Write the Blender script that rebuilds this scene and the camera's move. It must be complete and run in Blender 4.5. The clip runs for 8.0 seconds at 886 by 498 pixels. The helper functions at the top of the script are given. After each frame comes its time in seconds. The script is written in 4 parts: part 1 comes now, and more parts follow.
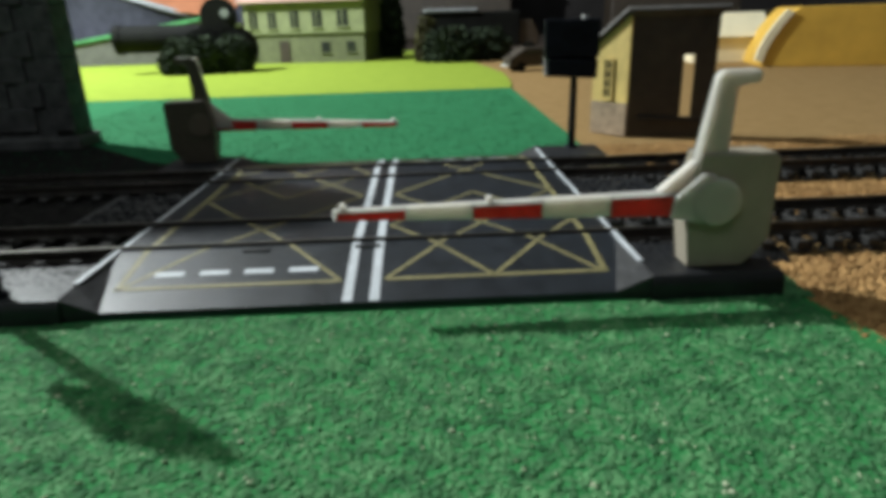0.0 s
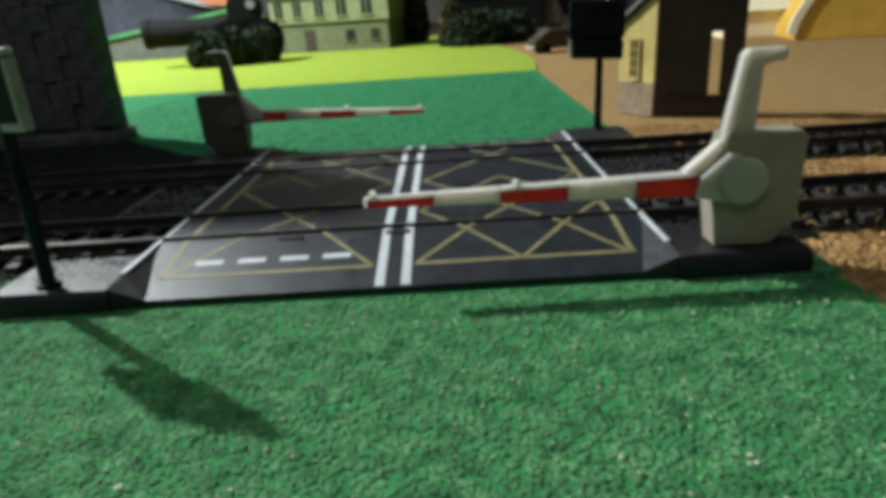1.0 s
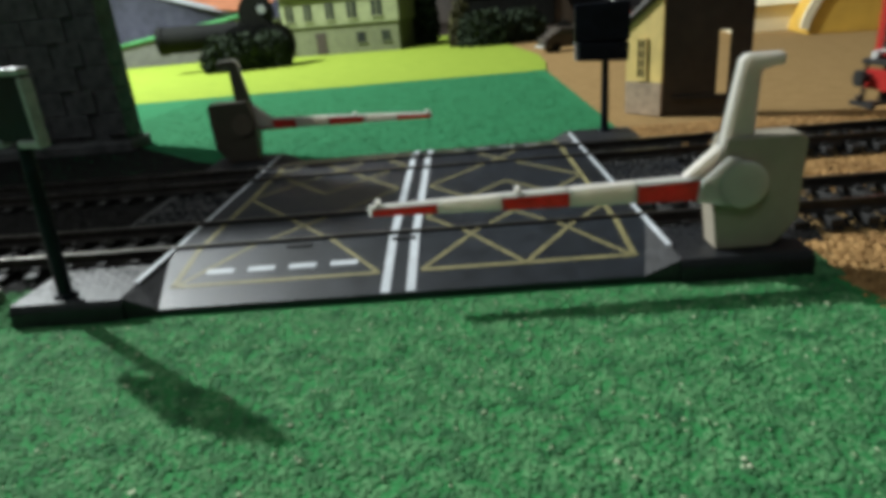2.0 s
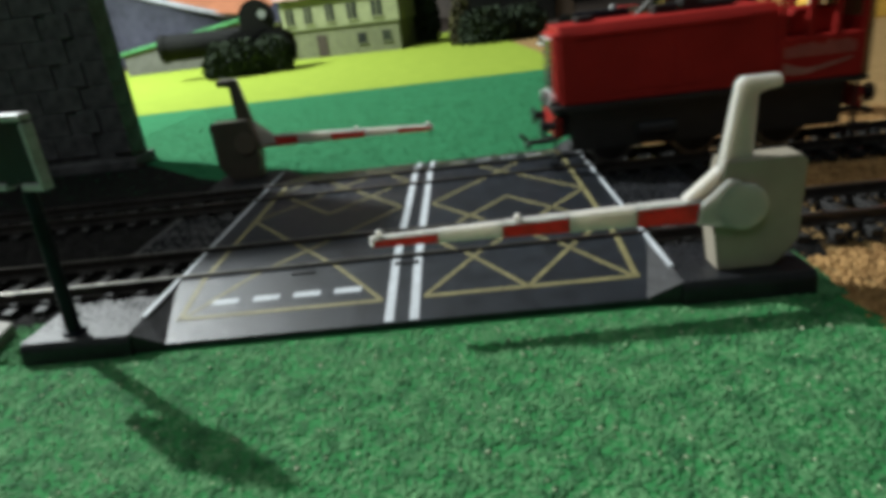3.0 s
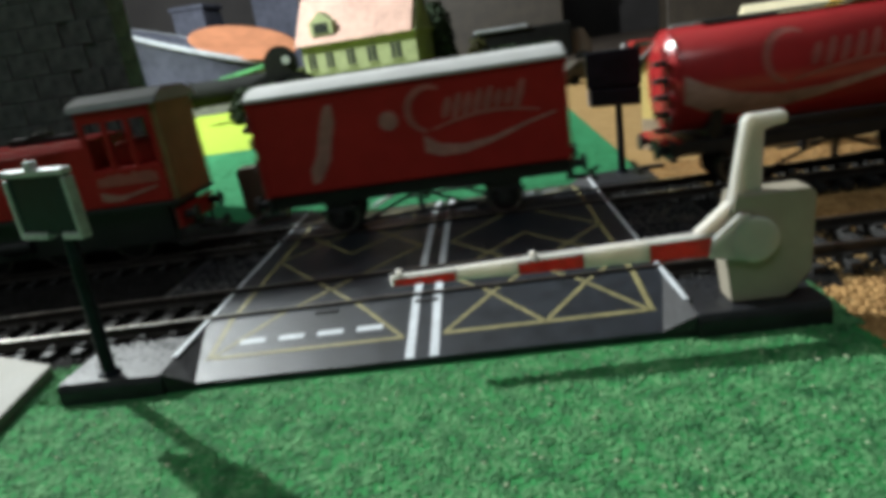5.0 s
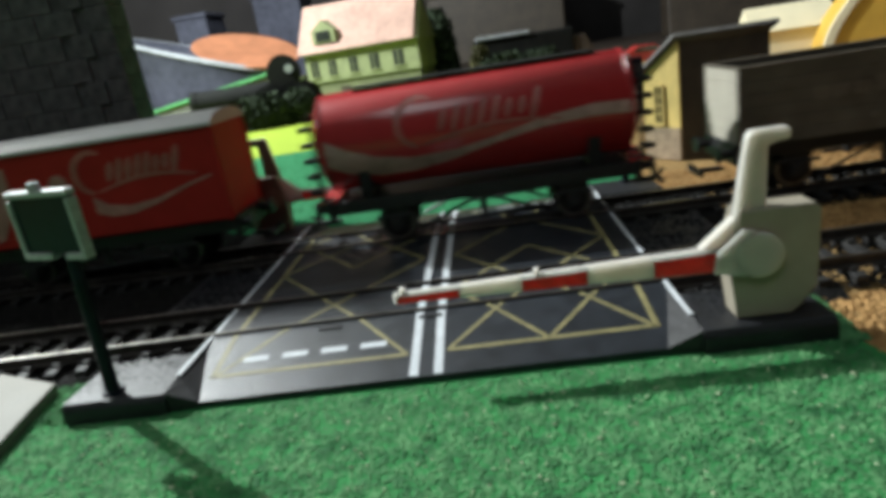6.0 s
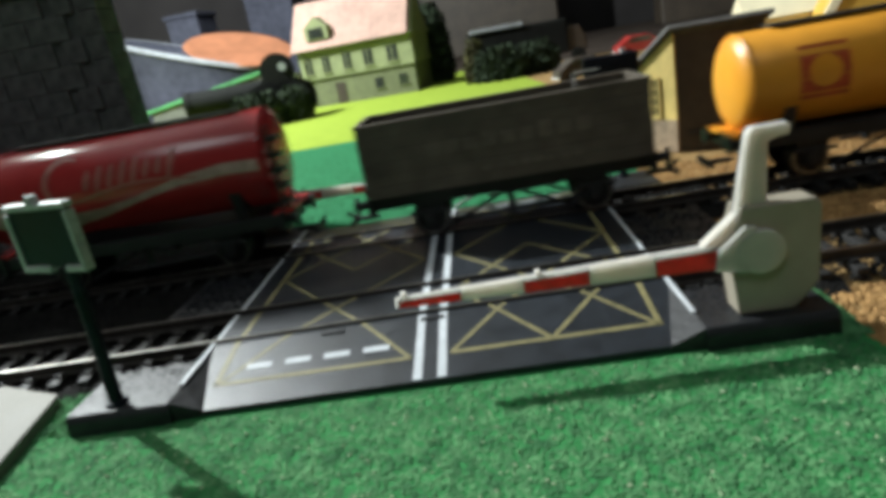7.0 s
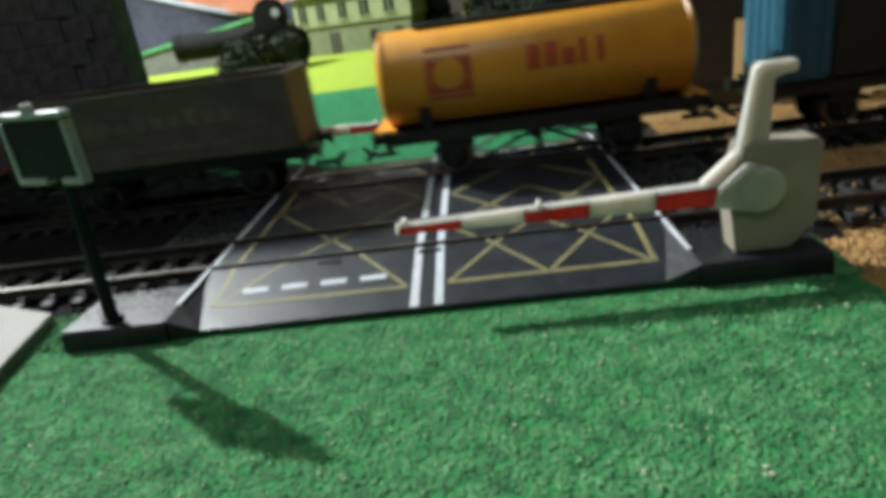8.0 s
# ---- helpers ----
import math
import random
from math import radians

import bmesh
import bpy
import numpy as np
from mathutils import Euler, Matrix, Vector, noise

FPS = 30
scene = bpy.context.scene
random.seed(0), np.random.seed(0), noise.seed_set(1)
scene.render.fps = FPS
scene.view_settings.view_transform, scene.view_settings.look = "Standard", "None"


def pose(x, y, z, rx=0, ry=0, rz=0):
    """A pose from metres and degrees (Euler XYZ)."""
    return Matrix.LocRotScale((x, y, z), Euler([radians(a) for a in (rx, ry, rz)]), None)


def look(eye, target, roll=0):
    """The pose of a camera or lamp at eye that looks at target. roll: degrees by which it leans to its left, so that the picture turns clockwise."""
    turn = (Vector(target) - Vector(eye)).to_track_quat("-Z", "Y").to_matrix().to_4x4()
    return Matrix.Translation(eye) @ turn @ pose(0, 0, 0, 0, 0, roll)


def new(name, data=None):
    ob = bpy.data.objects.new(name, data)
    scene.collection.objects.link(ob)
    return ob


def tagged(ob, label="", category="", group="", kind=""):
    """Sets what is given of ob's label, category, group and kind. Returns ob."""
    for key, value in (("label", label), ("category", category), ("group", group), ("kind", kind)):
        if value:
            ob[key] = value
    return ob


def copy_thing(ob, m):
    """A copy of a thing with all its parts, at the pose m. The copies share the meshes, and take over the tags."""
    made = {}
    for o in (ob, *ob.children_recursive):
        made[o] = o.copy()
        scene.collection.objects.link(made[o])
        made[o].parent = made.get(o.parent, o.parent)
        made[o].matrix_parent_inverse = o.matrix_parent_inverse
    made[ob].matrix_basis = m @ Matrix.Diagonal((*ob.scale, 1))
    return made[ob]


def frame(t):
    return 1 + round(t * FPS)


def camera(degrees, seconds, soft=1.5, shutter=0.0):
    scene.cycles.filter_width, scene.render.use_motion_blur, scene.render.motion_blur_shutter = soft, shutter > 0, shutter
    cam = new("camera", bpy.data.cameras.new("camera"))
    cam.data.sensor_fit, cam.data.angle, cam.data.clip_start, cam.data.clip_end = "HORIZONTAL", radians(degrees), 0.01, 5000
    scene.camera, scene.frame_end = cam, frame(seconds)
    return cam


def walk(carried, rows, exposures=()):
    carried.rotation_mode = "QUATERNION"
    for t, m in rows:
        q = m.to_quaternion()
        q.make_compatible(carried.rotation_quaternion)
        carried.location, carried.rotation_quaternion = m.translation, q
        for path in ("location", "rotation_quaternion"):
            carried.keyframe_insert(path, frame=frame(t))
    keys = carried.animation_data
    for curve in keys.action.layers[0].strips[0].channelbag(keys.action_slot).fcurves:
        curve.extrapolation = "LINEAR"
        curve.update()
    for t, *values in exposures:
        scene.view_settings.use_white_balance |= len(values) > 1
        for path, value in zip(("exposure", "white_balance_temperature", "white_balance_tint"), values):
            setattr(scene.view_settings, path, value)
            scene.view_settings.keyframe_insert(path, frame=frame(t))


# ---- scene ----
# ---- camera: a hand-held phone a hand's width over a model railway (1:76) ----
cam = camera(69.67, 8.0, soft=5.0, shutter=0.5)
PATH = [
    (0.0, (0.01394, -0.15443, 0.05471), (0.01884, 0.03376, -0.01283), -1.78),
    (0.5, (0.01421, -0.15938, 0.05659), (0.00706, 0.02831, -0.01213), -4.12),
    (1.0, (0.01376, -0.15766, 0.05573), (0.00960, 0.02907, -0.01577), -3.85),
    (1.5, (0.01465, -0.15845, 0.05632), (0.00791, 0.02775, -0.01637), -4.33),
    (2.0, (0.01612, -0.15934, 0.05793), (0.00742, 0.02725, -0.01354), -5.07),
    (2.2, (0.01671, -0.16122, 0.05821), (0.00626, 0.02749, -0.00759), -5.22),
    (3.3, (0.01819, -0.15647, 0.06611), (0.00712, 0.02858, -0.00900), -7.22),
    (3.5, (0.01799, -0.15663, 0.06458), (0.00604, 0.02829, -0.01068), -6.64),
    (4.0, (0.02043, -0.16036, 0.07008), (0.00112, 0.02647, 0.00139), -8.70),
    (4.5, (0.02163, -0.16056, 0.07033), (0.00178, 0.02707, 0.00398), -9.54),
    (4.7, (0.02105, -0.16083, 0.06827), (0.00236, 0.02764, 0.00381), -9.23),
    (5.8, (0.01784, -0.16137, 0.06594), (0.00006, 0.02882, 0.00655), -8.05),
    (6.0, (0.02020, -0.15996, 0.06929), (0.00172, 0.02982, 0.00895), -9.24),
    (6.5, (0.01965, -0.16033, 0.07007), (0.00063, 0.02910, 0.00880), -10.05),
    (7.0, (0.01983, -0.15902, 0.07124), (0.00174, 0.03016, 0.00891), -10.57),
    (7.5, (0.01744, -0.16452, 0.06444), (0.00131, 0.02580, 0.00514), -8.83),
    (8.0, (0.01601, -0.16190, 0.06473), (0.00037, 0.02334, -0.00903), -8.18),
]
walk(cam, [(t, look(eye, target, roll)) for t, eye, target, roll in PATH], exposures=[(0, 0.12), (2.2, 0.12), (3.3, 0.18), (4.0, 0.38), (7.4, 0.45), (8.0, 0.42)])

MM = 0.001
RAIL = 6.1          # rail head over the baseboard, mm
YC = 33.5           # the crossing's middle, between the two tracks, mm

# ---- light: two bare bulbs beyond the far left of the layout, and a weak added fill from overhead ----


def lamp(name, kind, power, m, size=0.1, colour=(1, 1, 1)):
    data = bpy.data.lights.new(name, kind)
    data.energy, data.color = power, colour
    if kind == "AREA":
        data.shape, data.size = "DISK", size
    else:
        data.shadow_soft_size = size
    ob = new(name, data)
    ob.matrix_world = m
    return ob


lamp("room_lamp", "POINT", 76.0, pose(-0.73, 0.55, 0.705), 0.012, (0.93, 1.0, 1.0))
lamp("second_bulb", "POINT", 7.0, pose(-0.78, 0.43, 0.72), 0.02, (0.96, 1.0, 0.95))
# unseen overhead fill, added to lift the sides turned from the bulbs
lamp("fill_light", "AREA", 3.5, look((-0.35, -0.75, 1.5), (0, 0, 0)), 0.7, (0.84, 0.97, 1.0))


# ---- materials ----
def material(name, colour, rough=0.6, metal=0.0, vary=0.15, scale=300.0, bump=0.0, bump_scale=900.0, second=None, detail=4.0, gloss=0.5):
    """A surface whose colour wanders at two scales, with fine relief. Scales are per metre."""
    m = bpy.data.materials.new(name)
    m.use_nodes = True
    nt = m.node_tree
    n, l = nt.nodes, nt.links
    b = n["Principled BSDF"]
    b.inputs["Roughness"].default_value, b.inputs["Metallic"].default_value = rough, metal
    b.inputs["Specular IOR Level"].default_value = gloss
    co = n.new("ShaderNodeTexCoord")
    big, small = n.new("ShaderNodeTexNoise"), n.new("ShaderNodeTexNoise")
    big.inputs["Scale"].default_value, big.inputs["Detail"].default_value = scale * 0.2, 3
    small.inputs["Scale"].default_value, small.inputs["Detail"].default_value = scale, detail
    for node in (big, small):
        l.new(co.outputs["Object"], node.inputs["Vector"])
    add = n.new("ShaderNodeMath")
    add.operation = "ADD"
    l.new(big.outputs["Fac"], add.inputs[0])
    l.new(small.outputs["Fac"], add.inputs[1])
    ramp = n.new("ShaderNodeMapRange")
    ramp.inputs["From Min"].default_value, ramp.inputs["From Max"].default_value = 0.65, 1.35
    l.new(add.outputs[0], ramp.inputs["Value"])
    mix = n.new("ShaderNodeMix")
    mix.data_type = "RGBA"
    other = second or tuple(c * (1 - 2 * vary) for c in colour)
    mix.inputs["A"].default_value = (*other, 1)
    mix.inputs["B"].default_value = (*(colour if second else tuple(min(1, c * (1 + vary)) for c in colour)), 1)
    l.new(ramp.outputs["Result"], mix.inputs["Factor"])
    l.new(mix.outputs["Result"], b.inputs["Base Color"])
    rr = n.new("ShaderNodeMapRange")
    rr.inputs["To Min"].default_value, rr.inputs["To Max"].default_value = max(0.02, rough - 0.08), min(1, rough + 0.08)
    l.new(small.outputs["Fac"], rr.inputs["Value"])
    l.new(rr.outputs["Result"], b.inputs["Roughness"])
    if bump:
        fine = n.new("ShaderNodeTexNoise")
        fine.inputs["Scale"].default_value, fine.inputs["Detail"].default_value = bump_scale, 5
        l.new(co.outputs["Object"], fine.inputs["Vector"])
        bp = n.new("ShaderNodeBump")
        bp.inputs["Strength"].default_value, bp.inputs["Distance"].default_value = min(1, bump), 0.0008
        l.new(fine.outputs["Fac"], bp.inputs["Height"])
        l.new(bp.outputs["Normal"], b.inputs["Normal"])
    return m


TURF = material("green_turf", (0.045, 0.24, 0.075), 0.9, scale=700, bump=0.8, bump_scale=1100, second=(0.03, 0.17, 0.052), gloss=0.1)
FELT = material("green_felt", (0.032, 0.20, 0.085), 0.95, scale=500, bump=0.6, second=(0.02, 0.125, 0.05), gloss=0.1)
LIME = material("lime_flock", (0.27, 0.355, 0.045), 0.95, scale=300, bump=0.5, second=(0.21, 0.29, 0.035), gloss=0.1)
SAND = material("sand_ballast", (0.33, 0.21, 0.09), 0.95, scale=500, bump=0.9, second=(0.24, 0.15, 0.06), gloss=0.1)
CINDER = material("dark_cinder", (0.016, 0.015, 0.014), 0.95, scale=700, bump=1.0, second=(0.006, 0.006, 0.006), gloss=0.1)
RAILSIDE = material("dull_rail_web", (0.05, 0.042, 0.036), 0.6, 0.4, scale=400, vary=0.3)
ROAD = material("road_plastic", (0.013, 0.0165, 0.022), 0.42, scale=250, bump=0.25, bump_scale=2500, vary=0.3)
BLACK = material("black_plastic", (0.018, 0.018, 0.02), 0.5, scale=400, bump=0.3, vary=0.3)
GRAVEL = material("moulded_gravel", (0.013, 0.014, 0.017), 0.5, scale=900, bump=0.35, bump_scale=1300, vary=0.3)
LINE = material("white_line", (0.56, 0.59, 0.62), 0.55, scale=900, vary=0.12)
YELLOW = material("yellow_line", (0.25, 0.22, 0.095), 0.6, scale=900, vary=0.22)
STEEL = material("nickel_rail", (0.55, 0.53, 0.48), 0.32, 1.0, scale=400, vary=0.15)
SLEEPER = material("sleeper_plastic", (0.016, 0.015, 0.014), 0.7, scale=500, vary=0.3)
CREAM = material("cream_plastic", (0.55, 0.505, 0.445), 0.42, scale=260, vary=0.06, bump=0.1)
REDTAPE = material("red_paint", (0.74, 0.05, 0.045), 0.45, scale=500, vary=0.15)
for plastic, depth in ((CREAM, 0.9), (REDTAPE, 0.7)):
    shader = plastic.node_tree.nodes["Principled BSDF"]
    shader.inputs["Subsurface Weight"].default_value = depth
    shader.inputs["Subsurface Radius"].default_value = (1.0, 0.95, 0.9) if plastic is CREAM else (1.0, 0.12, 0.08)
    shader.inputs["Subsurface Scale"].default_value = 0.006
    shader.inputs["Specular IOR Level"].default_value = 0.25
PANEL = material("navy_panel", (0.010, 0.013, 0.02), 0.4, scale=300, vary=0.3)
PANEL.node_tree.nodes["Principled BSDF"].inputs["Specular IOR Level"].default_value = 0.15
SILVER = material("silver_edge", (0.46, 0.46, 0.45), 0.45, scale=600, vary=0.2)


# ---- mesh helpers ----
def link(name, bm, mat, parent=None, label=""):
    bmesh.ops.recalc_face_normals(bm, faces=bm.faces)
    me = bpy.data.meshes.new(name)
    bm.to_mesh(me)
    bm.free()
    for one in mat if isinstance(mat, (list, tuple)) else (mat,):
        me.materials.append(one)
    ob = new(name, me)
    if parent:
        ob.parent = parent
    if label:
        ob["label"] = label
    return ob


def part(name, bm, mat, parent, label=""):
    return link(name, bm, mat, parent, label)


def empty(name, label, category, group="", kind="", at=None):
    ob = tagged(new(name), label, category, group, kind)
    ob.empty_display_size = 0.01
    if at:
        ob.matrix_world = at
    return ob


def box(bm, x0, x1, y0, y1, z0, z1, bevel=0.0):
    """A block in mm, with its edges rounded."""
    m = Matrix.Translation(((x0 + x1) / 2 * MM, (y0 + y1) / 2 * MM, (z0 + z1) / 2 * MM)) @ Matrix.Diagonal((abs(x1 - x0) * MM, abs(y1 - y0) * MM, abs(z1 - z0) * MM, 1))
    made = bmesh.ops.create_cube(bm, size=1, matrix=m)["verts"]
    if bevel:
        edges = list({e for v in made for e in v.link_edges})
        bmesh.ops.bevel(bm, geom=edges, offset=bevel * MM, segments=2, affect="EDGES", profile=0.5)
    return bm


def cyl(bm, a, b, r0, r1=None, n=16):
    """A round bar from a to b, in mm."""
    a, b = Vector(a) * MM, Vector(b) * MM
    way = b - a
    m = Matrix.Translation((a + b) / 2) @ way.to_track_quat("Z", "Y").to_matrix().to_4x4()
    bmesh.ops.create_cone(bm, cap_ends=True, segments=n, radius1=r0 * MM, radius2=(r0 if r1 is None else r1) * MM, depth=way.length, matrix=m)
    return bm


def prism(bm, outline, axis, lo, hi, bevel=0.0):
    """An outline (pairs, mm) drawn out along an axis: 'x' takes (y, z), 'y' takes (x, z), 'z' takes (x, y)."""
    def at(p, w):
        return Vector({"x": (w, p[0], p[1]), "y": (p[0], w, p[1]), "z": (p[0], p[1], w)}[axis]) * MM
    low, high = [bm.verts.new(at(p, lo)) for p in outline], [bm.verts.new(at(p, hi)) for p in outline]
    faces = [bm.faces.new(low), bm.faces.new(high[::-1])]
    for k in range(len(outline)):
        j = (k + 1) % len(outline)
        faces.append(bm.faces.new((low[k], low[j], high[j], high[k])))
    if bevel:
        edges = list({e for f in faces for e in f.edges})
        bmesh.ops.bevel(bm, geom=edges, offset=bevel * MM, segments=2, affect="EDGES", profile=0.5)
    return bm


def sheet(bm, corners):
    """A flat face through corners in mm."""
    bm.faces.new([bm.verts.new(Vector(c) * MM) for c in corners])
    return bm


B = bmesh.new


def stretch(y):
    """How much farther off, and larger, the far scenery stands than the plan's first sketch."""
    return float(np.interp(y, (160, 312, 450, 560, 640, 740, 850, 1060), (1.08, 1.17, 1.235, 1.315, 1.385, 1.47, 1.58, 1.75)))


def spot(x, y):
    k = stretch(y)
    return 16 + (x - 16) * k, -159 + (y + 159) * k


def away(x, y, z=0.6, rx=0, ry=0, rz=0):
    """Pose and size of a far thing, in mm on the sketch."""
    k = stretch(y)
    return pose(*(v * MM for v in spot(x, y)), z * MM, rx, ry, rz) @ Matrix.Diagonal((k, k, k, 1))


# ---- the room and the baseboard ----
WALL = material("dim_wall", (0.04, 0.037, 0.037), 0.9, scale=6, vary=0.25, bump=0.2, gloss=0.1)
CEIL = material("ceiling_paint", (0.26, 0.26, 0.27), 0.9, scale=6, vary=0.06, gloss=0.1)
for wall_name, dims in (("wall_north", (-1450, 1450, 2250, 2300)), ("wall_south", (-1450, 1450, -1050, -1000)), ("wall_west", (-1450, -1400, -1000, 2250)), ("wall_east", (1400, 1450, -1000, 2250))):
    tagged(link(wall_name, box(B(), *dims, -30, 1600), WALL), "dim painted wall of the room", "wall", kind="structure")
tagged(link("ceiling", box(B(), -1450, 1450, -1050, 2300, 1600, 1650), CEIL), "plain off-white ceiling", "ceiling", kind="structure")
tagged(link("floor", box(B(), -1450, 1450, -1050, 2300, -80, -30), WALL), "dim floor of the room", "floor", kind="structure")
tagged(link("ground", box(B(), -1200, 1200, -260, 2150, -30, -0.6), SAND), "sandy brown textured baseboard of the layout", "ground", kind="structure")
tagged(link("turf_mat", prism(B(), [(-500, -255), (96, -255), (93, -55), (89.5, -40), (88.5, -16), (-500, -16)], "z", -0.5, 0.2), TURF), "bright green sponge turf in front of the track", "turf", kind="structure")
tagged(link("felt_lawn", prism(B(), [(-1100, 90), (80, 90), (84, 112), (85, 132), (86, 172), (89, 388), (-1100, 388)], "z", -0.5, 0.4), FELT), "dark green felt lawn behind the track", "lawn", kind="structure")
tagged(link("lime_field", prism(B(), [(-1100, 388), (89, 388), (97, 450), (102, 540), (95, 640), (86, 740), (40, 850), (14, 960), (8, 1160), (-360, 1150), (-1100, 1100)], "z", -0.5, 0.6), LIME), "lime green flock field", "field", kind="structure")
CLOTH = material("brown_cloth", (0.055, 0.042, 0.034), 0.95, scale=40, vary=0.3, bump=0.4, gloss=0.1)
tagged(link("back_cloth", box(B(), -1200, 1200, 950, 2149, -0.55, 0.1), CLOTH), "dark brown cloth over the rear of the layout", "cloth", kind="structure")
for n_y in (0, 67):
    bed = prism(B(), [(n_y - 21, -0.5), (n_y + 21, -0.5), (n_y + 16, 1.2), (n_y - 16, 1.2)], "x", -900, 98)
    tagged(link("track_bed", bed, CINDER), "dark cinder ballast bed under the track", "ballast", kind="structure")


# dark sheet over the felt, outlined like the pier's cast shadow, to deepen it
tagged(link("track_bed", prism(B(), [(-900, 91), (-64, 91), (-66, 104), (-90, 112), (-106, 124), (-132, 150), (-158, 176), (-900, 186)], "z", -0.5, 0.75), CINDER), "dark cinder sheet standing in for the pier's shadow beside the far track", "ballast", kind="structure")
tagged(link("track_bed", box(B(), -900, -60, 17, 93, -0.5, 0.9), CINDER), "dark cinder ballast between the tracks", "ballast", kind="structure")


def crumbs(name, label, category, mat, count, region, low, high, z, flat=0.55):
    """Loose crumbs of sponge or cork, each a rough eight-sided lump; too many to count."""
    rng = np.random.default_rng(7)
    x0, x1, y0, y1 = region
    corner = np.array([(1, 0, 0), (0, 1, 0), (-1, 0, 0), (0, -1, 0), (0, 0, 1), (0, 0, -1)], float)
    tri = np.array([(0, 1, 4), (1, 2, 4), (2, 3, 4), (3, 0, 4), (1, 0, 5), (2, 1, 5), (3, 2, 5), (0, 3, 5)])
    size = rng.uniform(low, high, (count, 1, 1)) * rng.uniform(0.6, 1.4, (count, 6, 1))
    spin = rng.uniform(0, 6.28, count)
    pts = corner[None] * size * (1, 1, flat)
    c, s = np.cos(spin)[:, None], np.sin(spin)[:, None]
    xy = np.stack([pts[..., 0] * c - pts[..., 1] * s, pts[..., 0] * s + pts[..., 1] * c, pts[..., 2]], -1)
    place = np.stack([rng.uniform(x0, x1, count), rng.uniform(y0, y1, count), rng.uniform(z - .15, z + .35, count)], -1)
    verts = ((xy + place[:, None]) * MM).reshape(-1, 3)
    faces = (tri[None] + 6 * np.arange(count)[:, None, None]).reshape(-1, 3)
    me = bpy.data.meshes.new(name)
    me.from_pydata(verts.tolist(), [], faces.tolist())
    me.materials.append(mat)
    return tagged(new(name, me), label, category, kind="stuff")


def crumb_material(name, dark, light, cloud_scale=70.0, cloud_share=0.45):
    m = material(name, light, 0.85, scale=500, second=dark, gloss=0.15)
    nt = m.node_tree
    geo, ramp, b = nt.nodes.new("ShaderNodeNewGeometry"), nt.nodes.new("ShaderNodeMix"), nt.nodes["Principled BSDF"]
    ramp.data_type = "RGBA"
    ramp.inputs["A"].default_value, ramp.inputs["B"].default_value = (*dark, 1), (*light, 1)
    co, cloud, half = nt.nodes.new("ShaderNodeTexCoord"), nt.nodes.new("ShaderNodeTexNoise"), nt.nodes.new("ShaderNodeMix")
    cloud.inputs["Scale"].default_value, cloud.inputs["Detail"].default_value = cloud_scale, 4
    nt.links.new(co.outputs["Object"], cloud.inputs["Vector"])
    half.inputs["Factor"].default_value = cloud_share
    nt.links.new(geo.outputs["Random Per Island"], half.inputs["A"])
    wide = nt.nodes.new("ShaderNodeMapRange")
    wide.inputs["From Min"].default_value, wide.inputs["From Max"].default_value = 0.33, 0.67
    nt.links.new(cloud.outputs["Fac"], wide.inputs["Value"])
    nt.links.new(wide.outputs["Result"], half.inputs["B"])
    nt.links.new(half.outputs["Result"], ramp.inputs["Factor"])
    nt.links.new(ramp.outputs["Result"], b.inputs["Base Color"])
    return m


TURFBITS = crumb_material("turf_crumb", (0.015, 0.085, 0.031), (0.13, 0.325, 0.137), 200.0, 0.74)
SANDBITS = crumb_material("cork_crumb", (0.20, 0.105, 0.038), (0.52, 0.31, 0.125))
CINDERBITS = crumb_material("cinder_crumb", (0.005, 0.005, 0.005), (0.024, 0.022, 0.02))
crumbs("turf_crumbs", "loose green sponge crumbs over the turf", "turf", TURFBITS, 60000, (-125, 88, -125, -38.6), 0.25, 0.7, 0.1, 0.3)
crumbs("turf_crumbs", "loose green sponge crumbs over the turf", "turf", TURFBITS, 900, (86.5, 91, -40, -16), 0.3, 0.8, 0.4)
GRAVELBITS = crumb_material("slab_gravel", (0.008, 0.009, 0.011), (0.020, 0.021, 0.024))
for lo, hi in ((-83, -60.5), (60.5, 85)):
    crumbs("slab_gravel", "moulded gravel lumps on the black slab", "gravel", GRAVELBITS, 500, (lo, hi, -33, -17), 0.2, 0.42, 4.8)
    crumbs("slab_gravel", "moulded gravel lumps on the black slab", "gravel", GRAVELBITS, 500, (lo, hi, 17.5, 49), 0.3, 0.75, 3.8)
crumbs("turf_crumbs", "loose green sponge crumbs over the turf", "turf", TURFBITS, 1500, (-125, -85, -38, -17), 0.45, 0.9, 0.2)
FELTBITS = crumb_material("felt_fibre", (0.018, 0.115, 0.045), (0.05, 0.26, 0.115))
crumbs("felt_fibres", "loose green fibres over the felt lawn", "lawn", FELTBITS, 22000, (-200, 80, 106, 384), 0.25, 0.65, 0.35)
crumbs("turf_specks", "pale specks scattered in the turf", "turf", crumb_material("pale_speck", (0.20, 0.32, 0.16), (0.5, 0.55, 0.38)), 900, (-120, 86, -140, -40), 0.2, 0.5, 0.45)
crumbs("cork_crumbs", "orange-brown cork granules beside the track", "ballast", SANDBITS, 5000, (90, 200, -60, -17), 0.5, 1.3, -0.4)
crumbs("cork_crumbs", "orange-brown cork granules between the tracks", "ballast", SANDBITS, 4500, (94, 240, 17, 50), 0.5, 1.2, -0.4)
crumbs("cork_crumbs", "orange-brown cork granules behind the tracks", "ballast", SANDBITS, 5000, (85, 240, 86, 130), 0.4, 1.0, -0.5)
